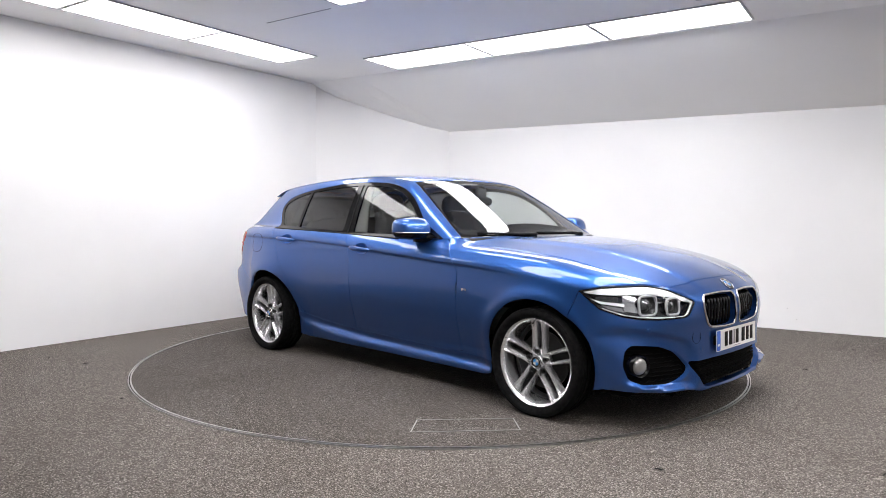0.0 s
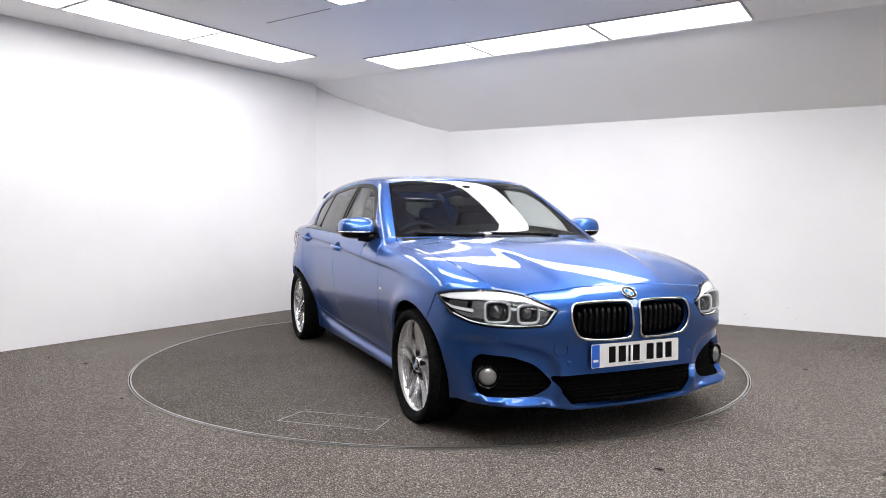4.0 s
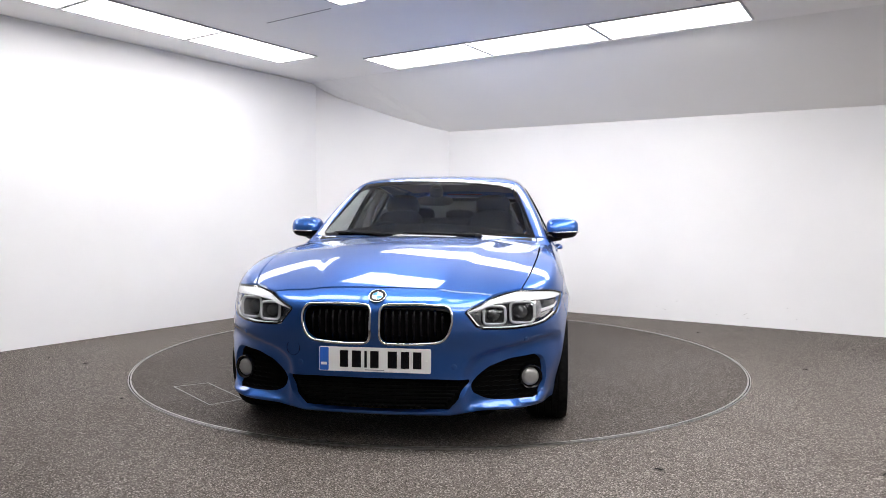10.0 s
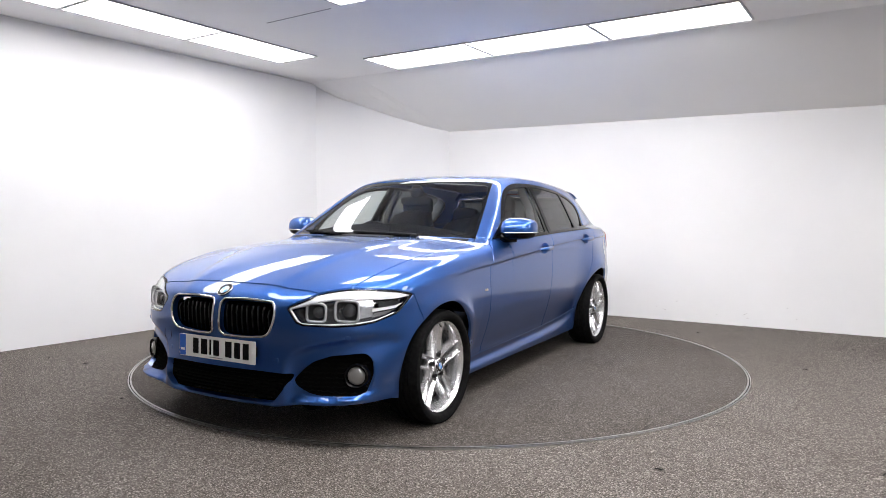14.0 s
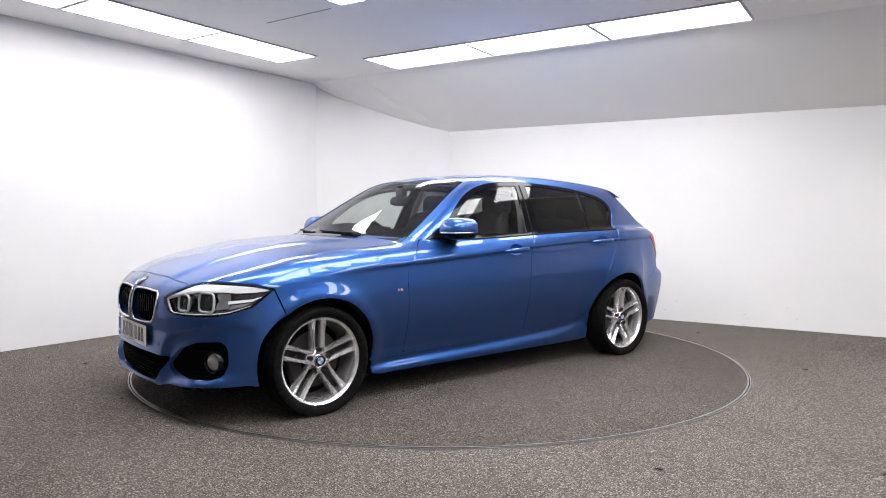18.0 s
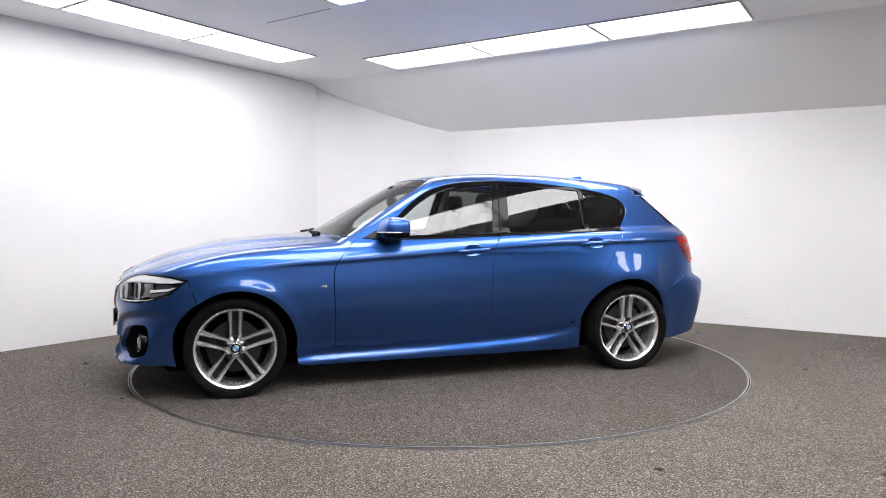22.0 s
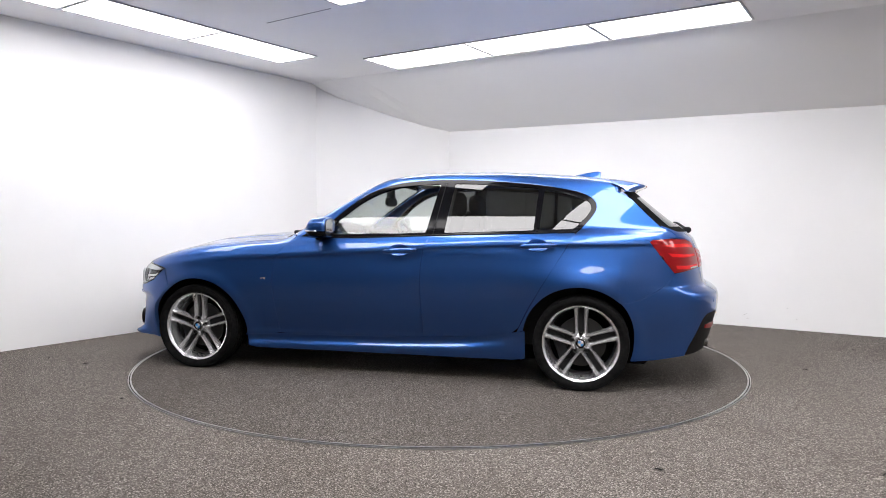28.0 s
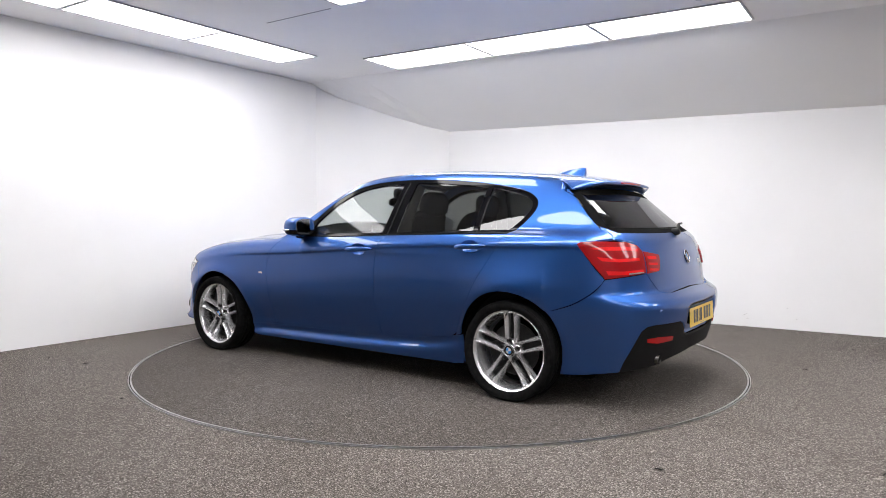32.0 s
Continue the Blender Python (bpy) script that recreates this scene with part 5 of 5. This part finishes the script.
# ---- door mirrors ----
for s in (1, -1):
    def shape(q, s=s):
        q = q.copy()
        k = q.y * s / 0.11
        q.x += -0.015 * k
        q.z *= 1 - 0.10 * max(0, k)
        if q.x > 0:
            q.x *= 1 - 0.25 * max(0, q.z / 0.06)
        else:
            q.x = max(q.x, -0.066)
        return q
    c = Vector((0.376, s * 0.888, 1.003))
    bm = bmesh.new()
    blob(bm, c, (0.096, 0.106, 0.071), 3.2, 32, 18, shape)
    cut_low = bmesh.ops.bisect_plane(bm, geom=bm.verts[:] + bm.edges[:] + bm.faces[:], plane_co=c + Vector((0, 0, -0.022)), plane_no=(0, 0, 1), clear_inner=True)
    mirror = cpart("door_mirror", bm, M_PAINT, car, "blue door mirror on a black base")
    bm = bmesh.new()
    blob(bm, c, (0.0945, 0.1045, 0.070), 3.2, 32, 18, shape)
    bmesh.ops.bisect_plane(bm, geom=bm.verts[:] + bm.edges[:] + bm.faces[:], plane_co=c + Vector((0, 0, -0.028)), plane_no=(0, 0, -1), clear_inner=True)
    cpart("mirror_base", bm, M_BLACK, mirror, "black lower shell")
    bm = bmesh.new()
    pts = []
    for i in range(15):
        a = radians(-25 + 115 * i / 14)
        q = shape(Vector((0.0985 * abs(math.cos(a)) ** 0.667 * (1 if math.cos(a) > 0 else -1), s * 0.1115 * abs(math.sin(a)) ** 0.667 * (1 if math.sin(a) > 0 else -1), -0.025)))
        pts.append(c + q)
    tube(bm, pts, 0.0045, 6)
    cpart("mirror_indicator", bm, M_REFLECTOR, mirror, "thin clear indicator strip")
    bm = bmesh.new()
    prism(bm, oval(0, 0, 0.094, 0.056, 28, 3.2), -0.002, 0.002, facing(c + Vector((-0.0665, 0, 0.0)), Vector((-1, -0.06 * s, 0))))
    cpart("mirror_glass", bm, M_MIRROR, mirror, "mirror glass", smooth=False)
    bm = bmesh.new()
    tube(bm, [Vector((0.40, s * 0.88, 0.945)), Vector((0.42, s * 0.835, 0.938)), Vector((0.45, s * 0.785, 0.94))], [0.03, 0.028, 0.032], 10, flat=0.7)
    cpart("mirror_arm", bm, M_BLACK, mirror)
    sail = [(0.56, 0.942), (0.40, 0.942), (0.36, 0.957), (0.315, 1.045), (0.34, 1.055)]
    if s > 0:
        skin("mirror_sail", car, M_BLACK, sail, side_map, "black triangle before the side window", both=True, lift=0.003, rim=0.008, step=0.02, gap=0)

# ---- wipers, aerial, spoiler ----
for (xa, ya), (xb, yb) in (((0.80, -0.18), (0.755, -0.60)), ((0.825, 0.36), (0.815, -0.12))):
    bm = bmesh.new()
    zz = lambda x, y: float(screen_map(np.array([(y, 0.962)]))[0][0])
    pts = []
    for i in range(9):
        t = i / 8
        y = ya + (yb - ya) * t
        z = 0.958 + 0.012 * t
        x = float(screen_map(np.array([(y, z)]))[0][0]) + 0.016
        pts.append((x, y, z + 0.008))
    tube(bm, pts, [0.009] * 3 + [0.006] * 6, 6)
    wiper = cpart("wiper", bm, M_PLASTIC, car, "black windscreen wiper")
    bm = bmesh.new()
    tube(bm, [(p[0] - 0.006, p[1] + 0.02, p[2] - 0.006) for p in pts], 0.005, 5)
    cpart("wiper_blade", bm, M_DARK, wiper)
for y in (-0.18, 0.36):
    bm = bmesh.new()
    blob(bm, (0.80, y, 0.958), (0.02, 0.022, 0.016), 2.2, 12, 8)
    cpart("wiper_pivot", bm, M_PLASTIC, car)
bm = bmesh.new()
cowl = []
for i in range(17):
    y = -0.69 + 1.38 * i / 16
    x = float(screen_map(np.array([(y, 0.955)]))[0][0])
    cowl.append((x, y))
rows = [[bm.verts.new((x + dx, y, z)) for x, y in cowl] for dx, z in ((-0.02, 0.935), (-0.01, 0.948), (0.03, 0.945), (0.07, 0.925))]
for a, b in zip(rows, rows[1:]):
    for i in range(16):
        bm.faces.new((a[i], a[i + 1], b[i + 1], b[i]))
cpart("scuttle", bm, M_PLASTIC, car, "black scuttle panel under the windscreen")

ANT_X = -1.315
bm = bmesh.new()
secs = []
for i in range(9):
    u = i / 8
    x = ANT_X + 0.085 - 0.19 * u
    h = 0.056 * (u ** 0.7) * (1 if u < 0.95 else 0.92) + 0.004
    w = 0.030 * (1 - 0.35 * u)
    z0 = float(top_map(np.array([(x, 0.0)]))[0][2]) - 0.004
    secs.append([bm.verts.new((x - (0.012 * u if zz_ > 0 else 0), y * w, z0 + zz_ * h)) for y, zz_ in ((-1, 0), (-0.75, 0.3), (-0.4, 0.75), (-0.14, 1), (0.14, 1), (0.4, 0.75), (0.75, 0.3), (1, 0))])
for a, b in zip(secs, secs[1:]):
    for j in range(7):
        bm.faces.new((a[j], a[j + 1], b[j + 1], b[j]))
bm.faces.new(secs[0])
bm.faces.new(secs[-1])
cpart("roof_aerial", bm, M_PAINT, car, "blue shark-fin aerial", auto=50)

bm = bmesh.new()
NS = 34
cols = []
for i in range(NS + 1):
    y = -0.572 + 1.144 * i / NS
    u = abs(y) / 0.572
    w = min(1, max(0, (u - 0.68) / 0.32))
    w = w * w * (3 - 2 * w) if w < 0.8 else w
    x0 = -1.469 - 0.044 * u ** 2
    z0 = float(top_map(np.array([(x0 + 0.004, min(max(y, -0.555), 0.555))]))[0][2]) + 0.001
    xt = -1.748 + 0.05 * u ** 2 + 0.088 * w
    zt = 1.304 - 0.022 * u ** 2 - 0.034 * w ** 2.5
    th = 0.020 * (1 - w) + max(0.006, zt - 1.240) * w
    xg, zg = -1.678 + 0.045 * u ** 2, 1.262 - 0.022 * u ** 2
    pr = [(x0, z0), (x0 + (xt - x0) * 0.35, z0 + (zt - z0) * 0.24), (x0 + (xt - x0) * 0.7, z0 + (zt - z0) * 0.6), (xt + 0.010, zt + 0.001), (xt + 0.002, zt - th * 0.2), (xt, zt - th * 0.5), (xt + 0.003, zt - th * 0.85), (xt + 0.010, zt - th), (xt + (xg - xt) * 0.4, zt - th), (xg, zg)]
    cols.append([bm.verts.new((x, y * (0.99 + 0.068 * min(1, max(0, (x0 - x) / (x0 - xt)))), z)) for x, z in pr])
for a, b in zip(cols, cols[1:]):
    for j in range(len(a) - 1):
        bm.faces.new((a[j], a[j + 1], b[j + 1], b[j]))
bm.faces.new(cols[0])
bm.faces.new(cols[-1])
spoiler = cpart("roof_spoiler", bm, M_PAINT, car, "blue roof spoiler over the rear window", auto=60)
bm = bmesh.new()
tube(bm, [(-1.7475 + 0.05 * (y / 0.572) ** 2, y, 1.294 - 0.022 * (y / 0.572) ** 2) for y in np.linspace(-0.17, 0.17, 12)], 0.008, 6, flat=0.5)
cpart("high_brake_light", bm, M_RED_DARK, spoiler, "dark red brake light strip")

# blue cheeks under the spoiler's ends
cheek = [ROOF_EDGE[-1], tuple(top_map(np.array([(-1.585, 0.36)]))[0]), tuple(hatch_map(np.array([(0.36, 1.258)]))[0]), HATCH_EDGE[0]]
for o in panel("spoiler_cheek", car, M_PAINT, rolled(cheek), [], flank_map, both=True, step=0.02, gap=-0.004, lift=-0.003, rim=0):
    o.parent = spoiler
# rounded joints that close the spoiler against the rear pillars
for s in (1, -1):
    ends = np.array(rolled([ROOF_EDGE[-1], HATCH_EDGE[0]]))
    line = np.array([ends[0] + (ends[1] - ends[0]) * t for t in np.linspace(-0.15, 1.05, 12)])
    P = flank_map(line)
    N = normals(P)
    bm = bmesh.new()
    tube(bm, [Vector((p[0] - 0.006, s * p[1], p[2])) - Vector((n[0], s * n[1], n[2])) * 0.018 for p, n in zip(P, N)], 0.020, 12)
    cpart("spoiler_joint", bm, M_PAINT, spoiler)

# rear wiper
bm = bmesh.new()
tube(bm, [(-2.03, 0.0, 0.985), (-2.035, -0.04, 0.992), (-1.99, -0.22, 1.035), (-1.975, -0.34, 1.04)], [0.016, 0.012, 0.008, 0.006], 8)
cpart("rear_wiper", bm, M_PLASTIC, car, "black rear wiper")
bm = bmesh.new()
blob(bm, (-2.035, 0.0, 0.99), (0.03, 0.03, 0.022), 2.5, 16, 10)
cpart("rear_wiper_cap", bm, M_PLASTIC, car)

# ---- rear reflectors, exhaust, sensors, flap ----
for s in (1, -1):
    poly = [re(-2.07, 0.645, 0.412), re(-2.10, 0.57, 0.416), re(-2.141, 0.437, 0.407), re(-2.141, 0.437, 0.385), re(-2.10, 0.57, 0.382), re(-2.07, 0.64, 0.392)]
    skin("rear_reflector", car, M_RED, poly if s > 0 else flip(poly), rear_map, "red reflector strip", lift=0.002, rim=0.01, step=0.02, gap=0)
    for y, z in ((0.36, 0.40), (0.68, 0.515)):
        p, n = on_front(s * y, z, 0.0005)
        bm = bmesh.new()
        lathe(bm, [(0.0115, -0.002), (0.0115, 0.0008), (0.0095, 0.0014), (0.0, 0.0014)], facing(p, n), 18)
        cpart("parking_sensor", bm, M_PAINT, car)
    for y, z in ((0.25, 0.565), (0.60, 0.56)):
        p = rear_map(np.array([ry(s * y, z)]))
        n = normals(p)[0]
        bm = bmesh.new()
        lathe(bm, [(0.0115, -0.002), (0.0115, 0.0008), (0.0095, 0.0014), (0.0, 0.0014)], facing(Vector(p[0]), Vector(n)), 18)
        cpart("parking_sensor", bm, M_PAINT, car)
p, n = on_front(-0.40, 0.465, 0.0003)
bm = bmesh.new()
tube(bm, [facing(p, n) @ Vector((0.034 * math.cos(2 * math.pi * i / 28), 0.034 * math.sin(2 * math.pi * i / 28), 0)) for i in range(28)], 0.0012, 5, closed=True)
cpart("tow_eye_cover", bm, M_DARK, car, "round cover outline in the bumper")
m = facing(Vector((-2.085, 0.533, 0.286)), Vector((-1, 0, -0.10)))
bm = bmesh.new()
lathe(bm, [(0.030, -0.16), (0.030, 0.03), (0.0285, 0.033), (0.0268, 0.03), (0.0255, -0.05), (0.0, -0.05)], m, 28)
cpart("exhaust_tip", bm, M_EXHAUST, car, "chrome exhaust tip", auto=50)
flap = oval(-1.50, 0.86, 0.085, 0.072, 32, 3.2)
P = side_map(np.array(flap)) * np.array((1, -1, 1))
bm = bmesh.new()
tube(bm, [Vector(p) for p in P], 0.0016, 5, closed=True)
cpart("fuel_flap", bm, M_DARK, car, "outline of the closed fuel flap")
# bright window-sill strips stay black on this car: a seal along the belt
for s in (1, -1):
    line = [(0.46, 0.936), (0.14, 0.937), (-0.38, 0.956), (-0.85, 0.971), (-1.30, 0.984)]
    P = side_map(np.array(smooth_line(line, 8))) * np.array((1, s, 1))
    bm = bmesh.new()
    tube(bm, [Vector(p) + Vector((0, s * 0.001, 0)) for p in P], 0.0055, 6)
    cpart("window_seal", bm, M_BLACK, car, "black strip along the window sill")

# ---- inside the car ----
def seat(cx, cy, name):
    bm = bmesh.new()
    blob(bm, (cx, cy, 0.50), (0.26, 0.25, 0.10), 3.5)
    st = cpart(name, bm, M_SEAT, car, "dark cloth seat")
    def lean(q):
        q = q.copy()
        q.x += -0.28 * (q.z + 0.3) + (0.05 if abs(q.y) > 0.17 else 0)
        q.y *= 1 - 0.18 * max(0, q.z / 0.3)
        return q
    bm = bmesh.new()
    blob(bm, (cx - 0.22, cy, 0.80), (0.075, 0.245, 0.33), 3.6, 28, 16, lean)
    cpart("backrest", bm, M_SEAT, st)
    bm = bmesh.new()
    blob(bm, (cx - 0.425, cy, 1.165), (0.055, 0.135, 0.085), 3.2, 20, 12)
    cpart("headrest", bm, M_SEAT, st)
    for dy in (-0.05, 0.05):
        bm = bmesh.new()
        tube(bm, [(cx - 0.40, cy + dy, 1.05), (cx - 0.42, cy + dy, 1.12)], 0.006, 6)
        cpart("headrest_post", bm, M_CHROME, st)


seat(-0.02, 0.365, "front_seat")
seat(-0.02, -0.365, "front_seat")
bm = bmesh.new()
blob(bm, (-0.92, 0, 0.55), (0.24, 0.62, 0.10), 4)
bench = cpart("rear_seat", bm, M_SEAT, car, "dark cloth rear bench")
bm = bmesh.new()
blob(bm, (-1.2, 0, 0.80), (0.08, 0.60, 0.27), 4, warp=lambda q: Vector((q.x - 0.3 * q.z, q.y, q.z)))
cpart("backrest", bm, M_SEAT, bench)
for y, h in ((-0.36, 0.075), (0.0, 0.06), (0.36, 0.075)):
    bm = bmesh.new()
    blob(bm, (-1.30, y, 1.085), (0.05, 0.13, h), 3.2, 20, 10)
    cpart("headrest", bm, M_SEAT, bench)
bm = bmesh.new()
rows = []
for x, z in ((0.28, 0.60), (0.30, 0.80), (0.33, 0.90), (0.40, 0.935), (0.60, 0.945), (0.78, 0.925), (0.80, 0.80)):
    rows.append([bm.verts.new((x - 0.10 * (abs(y) / 0.72) ** 2, y, z)) for y in np.linspace(-0.72, 0.72, 17)])
for a, b in zip(rows, rows[1:]):
    for i in range(16):
        bm.faces.new((a[i], a[i + 1], b[i + 1], b[i]))
cpart("dashboard", bm, M_PLASTIC, car, "black soft-touch dashboard")
bm = bmesh.new()
blob(bm, (0.34, -0.365, 0.945), (0.09, 0.17, 0.045), 2.6)
cpart("instrument_hood", bm, M_PLASTIC, car)
bm = bmesh.new()
box(bm, (0.02, 0.22, 0.085), Matrix.Translation((0.36, 0, 0.965)) @ Matrix.Rotation(radians(-12), 4, "Y"), 0.006, 2)
cpart("centre_screen", bm, M_BLACK, car, "slim upright display on the dashboard")
sw = facing(Vector((0.12, -0.365, 0.865)), Vector((-0.90, 0, 0.43)))
bm = bmesh.new()
tube(bm, [sw @ Vector((0.185 * math.cos(2 * math.pi * i / 36), 0.185 * math.sin(2 * math.pi * i / 36), 0)) for i in range(36)], 0.015, 10, closed=True)
wheel_in = cpart("steering_wheel", bm, M_PLASTIC, car, "black three-spoke steering wheel")
bm = bmesh.new()
for a in (0, 180, 270):
    box(bm, (0.16, 0.04, 0.012), sw @ Matrix.Rotation(radians(a), 4, "Z") @ Matrix.Translation((0.10, 0, -0.005)), 0.004)
blob(bm, sw @ Vector((0, 0, 0.01)), (0.05, 0.065, 0.05), 2.6, 16, 10)
cpart("wheel_spokes", bm, M_PLASTIC, wheel_in)
bm = bmesh.new()
blob(bm, (0.17, -0.008, 1.19), (0.022, 0.127, 0.036), 3, 24, 10)
im = cpart("interior_mirror", bm, M_PLASTIC, car, "black interior mirror")
bm = bmesh.new()
blob(bm, (0.17, 0.0, 1.255), (0.03, 0.05, 0.05), 2.6, 16, 8)
cpart("mirror_mount", bm, M_PLASTIC, im)
liner = [(0.03, -0.50), (0.03, 0.50), (-0.8, 0.53), (-1.5, 0.48), (-1.5, -0.48), (-0.8, -0.53)]
skin("headlining", car, M_LINER, liner, top_map, "grey roof lining", lift=-0.03, rim=0, step=0.08)
for s in (1, -1):
    bm = bmesh.new()
    rows = [[bm.verts.new((x, s * (0.72 + dy), z)) for x in np.linspace(0.6, -1.3, 12)] for dy, z in ((0, 0.25), (-0.01, 0.6), (0.0, 0.85), (0.03, 0.925), (0.06, 0.925))]
    for a, b in zip(rows, rows[1:]):
        for i in range(11):
            bm.faces.new((a[i], a[i + 1], b[i + 1], b[i]))
    cpart("door_card", bm, M_PLASTIC, car, "black inner door trim")
    bm = bmesh.new()
    tube(bm, [(-0.40, s * 0.68, 0.93), (-0.43, s * 0.62, 1.15), (-0.45, s * 0.545, 1.285)], [0.05, 0.045, 0.04], 8, flat=0.5)
    cpart("inner_pillar", bm, M_LINER, car, "grey inner door pillar")
    bm = bmesh.new()
    tube(bm, [(-1.50, s * 0.62, 0.97), (-1.53, s * 0.56, 1.10), (-1.50, s * 0.50, 1.21)], [0.05, 0.06, 0.05], 8, flat=0.6)
    cpart("inner_pillar", bm, M_SEAT, car)
bm = bmesh.new()
box(bm, (0.5, 1.15, 0.02), Matrix.Translation((-1.58, 0, 0.955)), 0.006)
cpart("parcel_shelf", bm, M_SEAT, car, "dark parcel shelf")
bm = bmesh.new()
box(bm, (1.9, 1.36, 0.03), Matrix.Translation((-0.4, 0, 0.30)), 0.01)
cpart("cabin_floor", bm, M_SEAT, car)

# ---- turntable ----
turntable = tagged(new("turntable"), "round carpeted turntable with a thin metal rim, flush with the floor", "turntable")


def ring(bm, r0, r1, z0, z1, n=180):
    rows = []
    for r, z in ((r0, z0), (r0, z1), (r1, z1), (r1, z0)):
        rows.append([bm.verts.new((r * math.cos(2 * math.pi * i / n), r * math.sin(2 * math.pi * i / n), z)) for i in range(n)])
    for k in range(4):
        a, b = rows[k], rows[(k + 1) % 4]
        for i in range(n):
            bm.faces.new((a[i], a[(i + 1) % n], b[(i + 1) % n], b[i]))
    bmesh.ops.recalc_face_normals(bm, faces=bm.faces)
    return bm


bm = bmesh.new()
prism(bm, [((TABLE_R - 0.012) * math.cos(2 * math.pi * i / 180), (TABLE_R - 0.012) * math.sin(2 * math.pi * i / 180)) for i in range(180)], 0.001, 0.005)
part("platform", bm, M_CARPET_TABLE, turntable, "carpeted round platform", smooth=False)
part("rim", ring(bmesh.new(), TABLE_R - 0.012, TABLE_R - 0.003, 0.001, 0.008), M_ALU, turntable, "thin bright metal edge", smooth=False)
part("rim_gap", ring(bmesh.new(), TABLE_R - 0.003, TABLE_R + 0.004, 0.0005, 0.0035), M_GAP, turntable, "dark gap round the platform", smooth=False)
tagged(finish("floor_ring", ring(bmesh.new(), TABLE_R + 0.004, TABLE_R + 0.010, 0.0, 0.006), M_ALU, smooth=False), "thin metal edge of the floor round the turntable", "floor trim", kind="structure")

# service hatch in the platform: a thin metal frame
corners = [Vector((0.947, -1.366, 0)) - PIVOT, Vector((1.286, -0.980, 0)) - PIVOT, Vector((1.437, -1.111, 0)) - PIVOT, Vector((1.075, -1.529, 0)) - PIVOT]
bm = bmesh.new()
for a, b in zip(corners, corners[1:] + corners[:1]):
    d = (b - a)
    m = Matrix.Translation((a + b) / 2 + Vector((0, 0, 0.005))) @ Matrix.Rotation(math.atan2(d.y, d.x), 4, "Z")
    box(bm, (d.length + 0.003, 0.006, 0.003), m)
part("hatch_frame", bm, M_HATCH, turntable, "thin metal frame of a service hatch", smooth=False)

# ---- small marks ----
def ceiling_line(name, a, b, w, z, material, label):
    d = b - a
    bm = bmesh.new()
    box(bm, (d.length, w, 0.003), Matrix.Translation((a + b) / 2 + Vector((0, 0, z))) @ Matrix.Rotation(math.atan2(d.y, d.x), 4, "Z"))
    return tagged(finish(name, bm, material, smooth=False), label, "ceiling joint", kind="structure")


ceiling_line("ceiling_joint_2", Vector((2.316, 0.99, TOP - 0.062)), Vector((2.69, 0.722, TOP - 0.062)), 0.004, -0.002, M_SEAM, "faint joint in the ceiling")
ceiling_line("ceiling_joint_1", Vector((-1.413, 0.323, TOP)), Vector((-0.832, -0.086, TOP)), 0.006, -0.002, M_SEAM, "thin dark joint in the ceiling")
for i, (x, y, sx, rot) in enumerate(((-2.572, -0.389, 0.03, 20), (1.88, -2.545, 0.05, 15), (0.937, -2.491, 0.045, -20), (2.394, 1.009, 0.03, 0), (-2.939, -0.204, 0.02, 60), (2.588, -0.531, 0.035, -30), (-1.87, -1.357, 0.015, 10), (3.365, 0.208, 0.02, 45))):
    bm = bmesh.new()
    m = Matrix.Translation((x, y, 0.004)) @ Matrix.Rotation(radians(rot), 4, "Z")
    tube(bm, [m @ Vector((-sx / 2, 0, 0)), m @ Vector((-sx / 6, sx * 0.12, 0.004)), m @ Vector((sx / 5, -sx * 0.05, 0.003)), m @ Vector((sx / 2, sx * 0.1, 0.001))], [0.002, 0.004, 0.0035, 0.0015], 6)
    tagged(finish("debris", bm, M_LITTER), "small dark scrap of debris on the carpet", "debris", "debris on the carpet")

# faint scuffs on the east wall: place along the wall, height, length, tilt
wall_dir = (R1 - MID).normalized()
wall_in = Vector((-wall_dir.y, wall_dir.x, 0)) * -1
SCUFFS = ((2.576, 0.137, 0.02, 0), (2.658, 0.112, 0.035, -14), (2.781, 0.203, 0.03, 40), (3.181, 0.094, 0.012, -30), (3.445, 0.12, 0.04, 28), (3.466, 0.081, 0.03, 4), (3.82, 0.205, 0.022, -55), (3.902, 0.105, 0.016, 70))
for s, z, ln, tilt in SCUFFS:
    bm = bmesh.new()
    m = Matrix.Translation(MID + wall_dir * s + wall_in * 0.0012 + Vector((0, 0, z))) @ Matrix.Rotation(math.atan2(wall_dir.y, wall_dir.x), 4, "Z") @ Matrix.Rotation(radians(-tilt), 4, "Y")
    prism(bm, [(-ln / 2, 0), (-ln / 5, -0.0025), (ln / 3, -0.0015), (ln / 2, 0), (ln / 4, 0.0018), (-ln / 4, 0.0014)], -0.0008, 0.0008, m @ Matrix.Rotation(radians(90), 4, "X"))
    part("scuff", bm, M_SCUFF, east_wall, smooth=False)



# ---- what moves ----
def motions():
    rows = [2.0 * i for i in range(17)]
    for thing in (turntable, car):
        walk(thing, [(t, pose(0, 0, 0, 0, 0, TURN0 + TURN_RATE * t)) for t in rows])


motions()
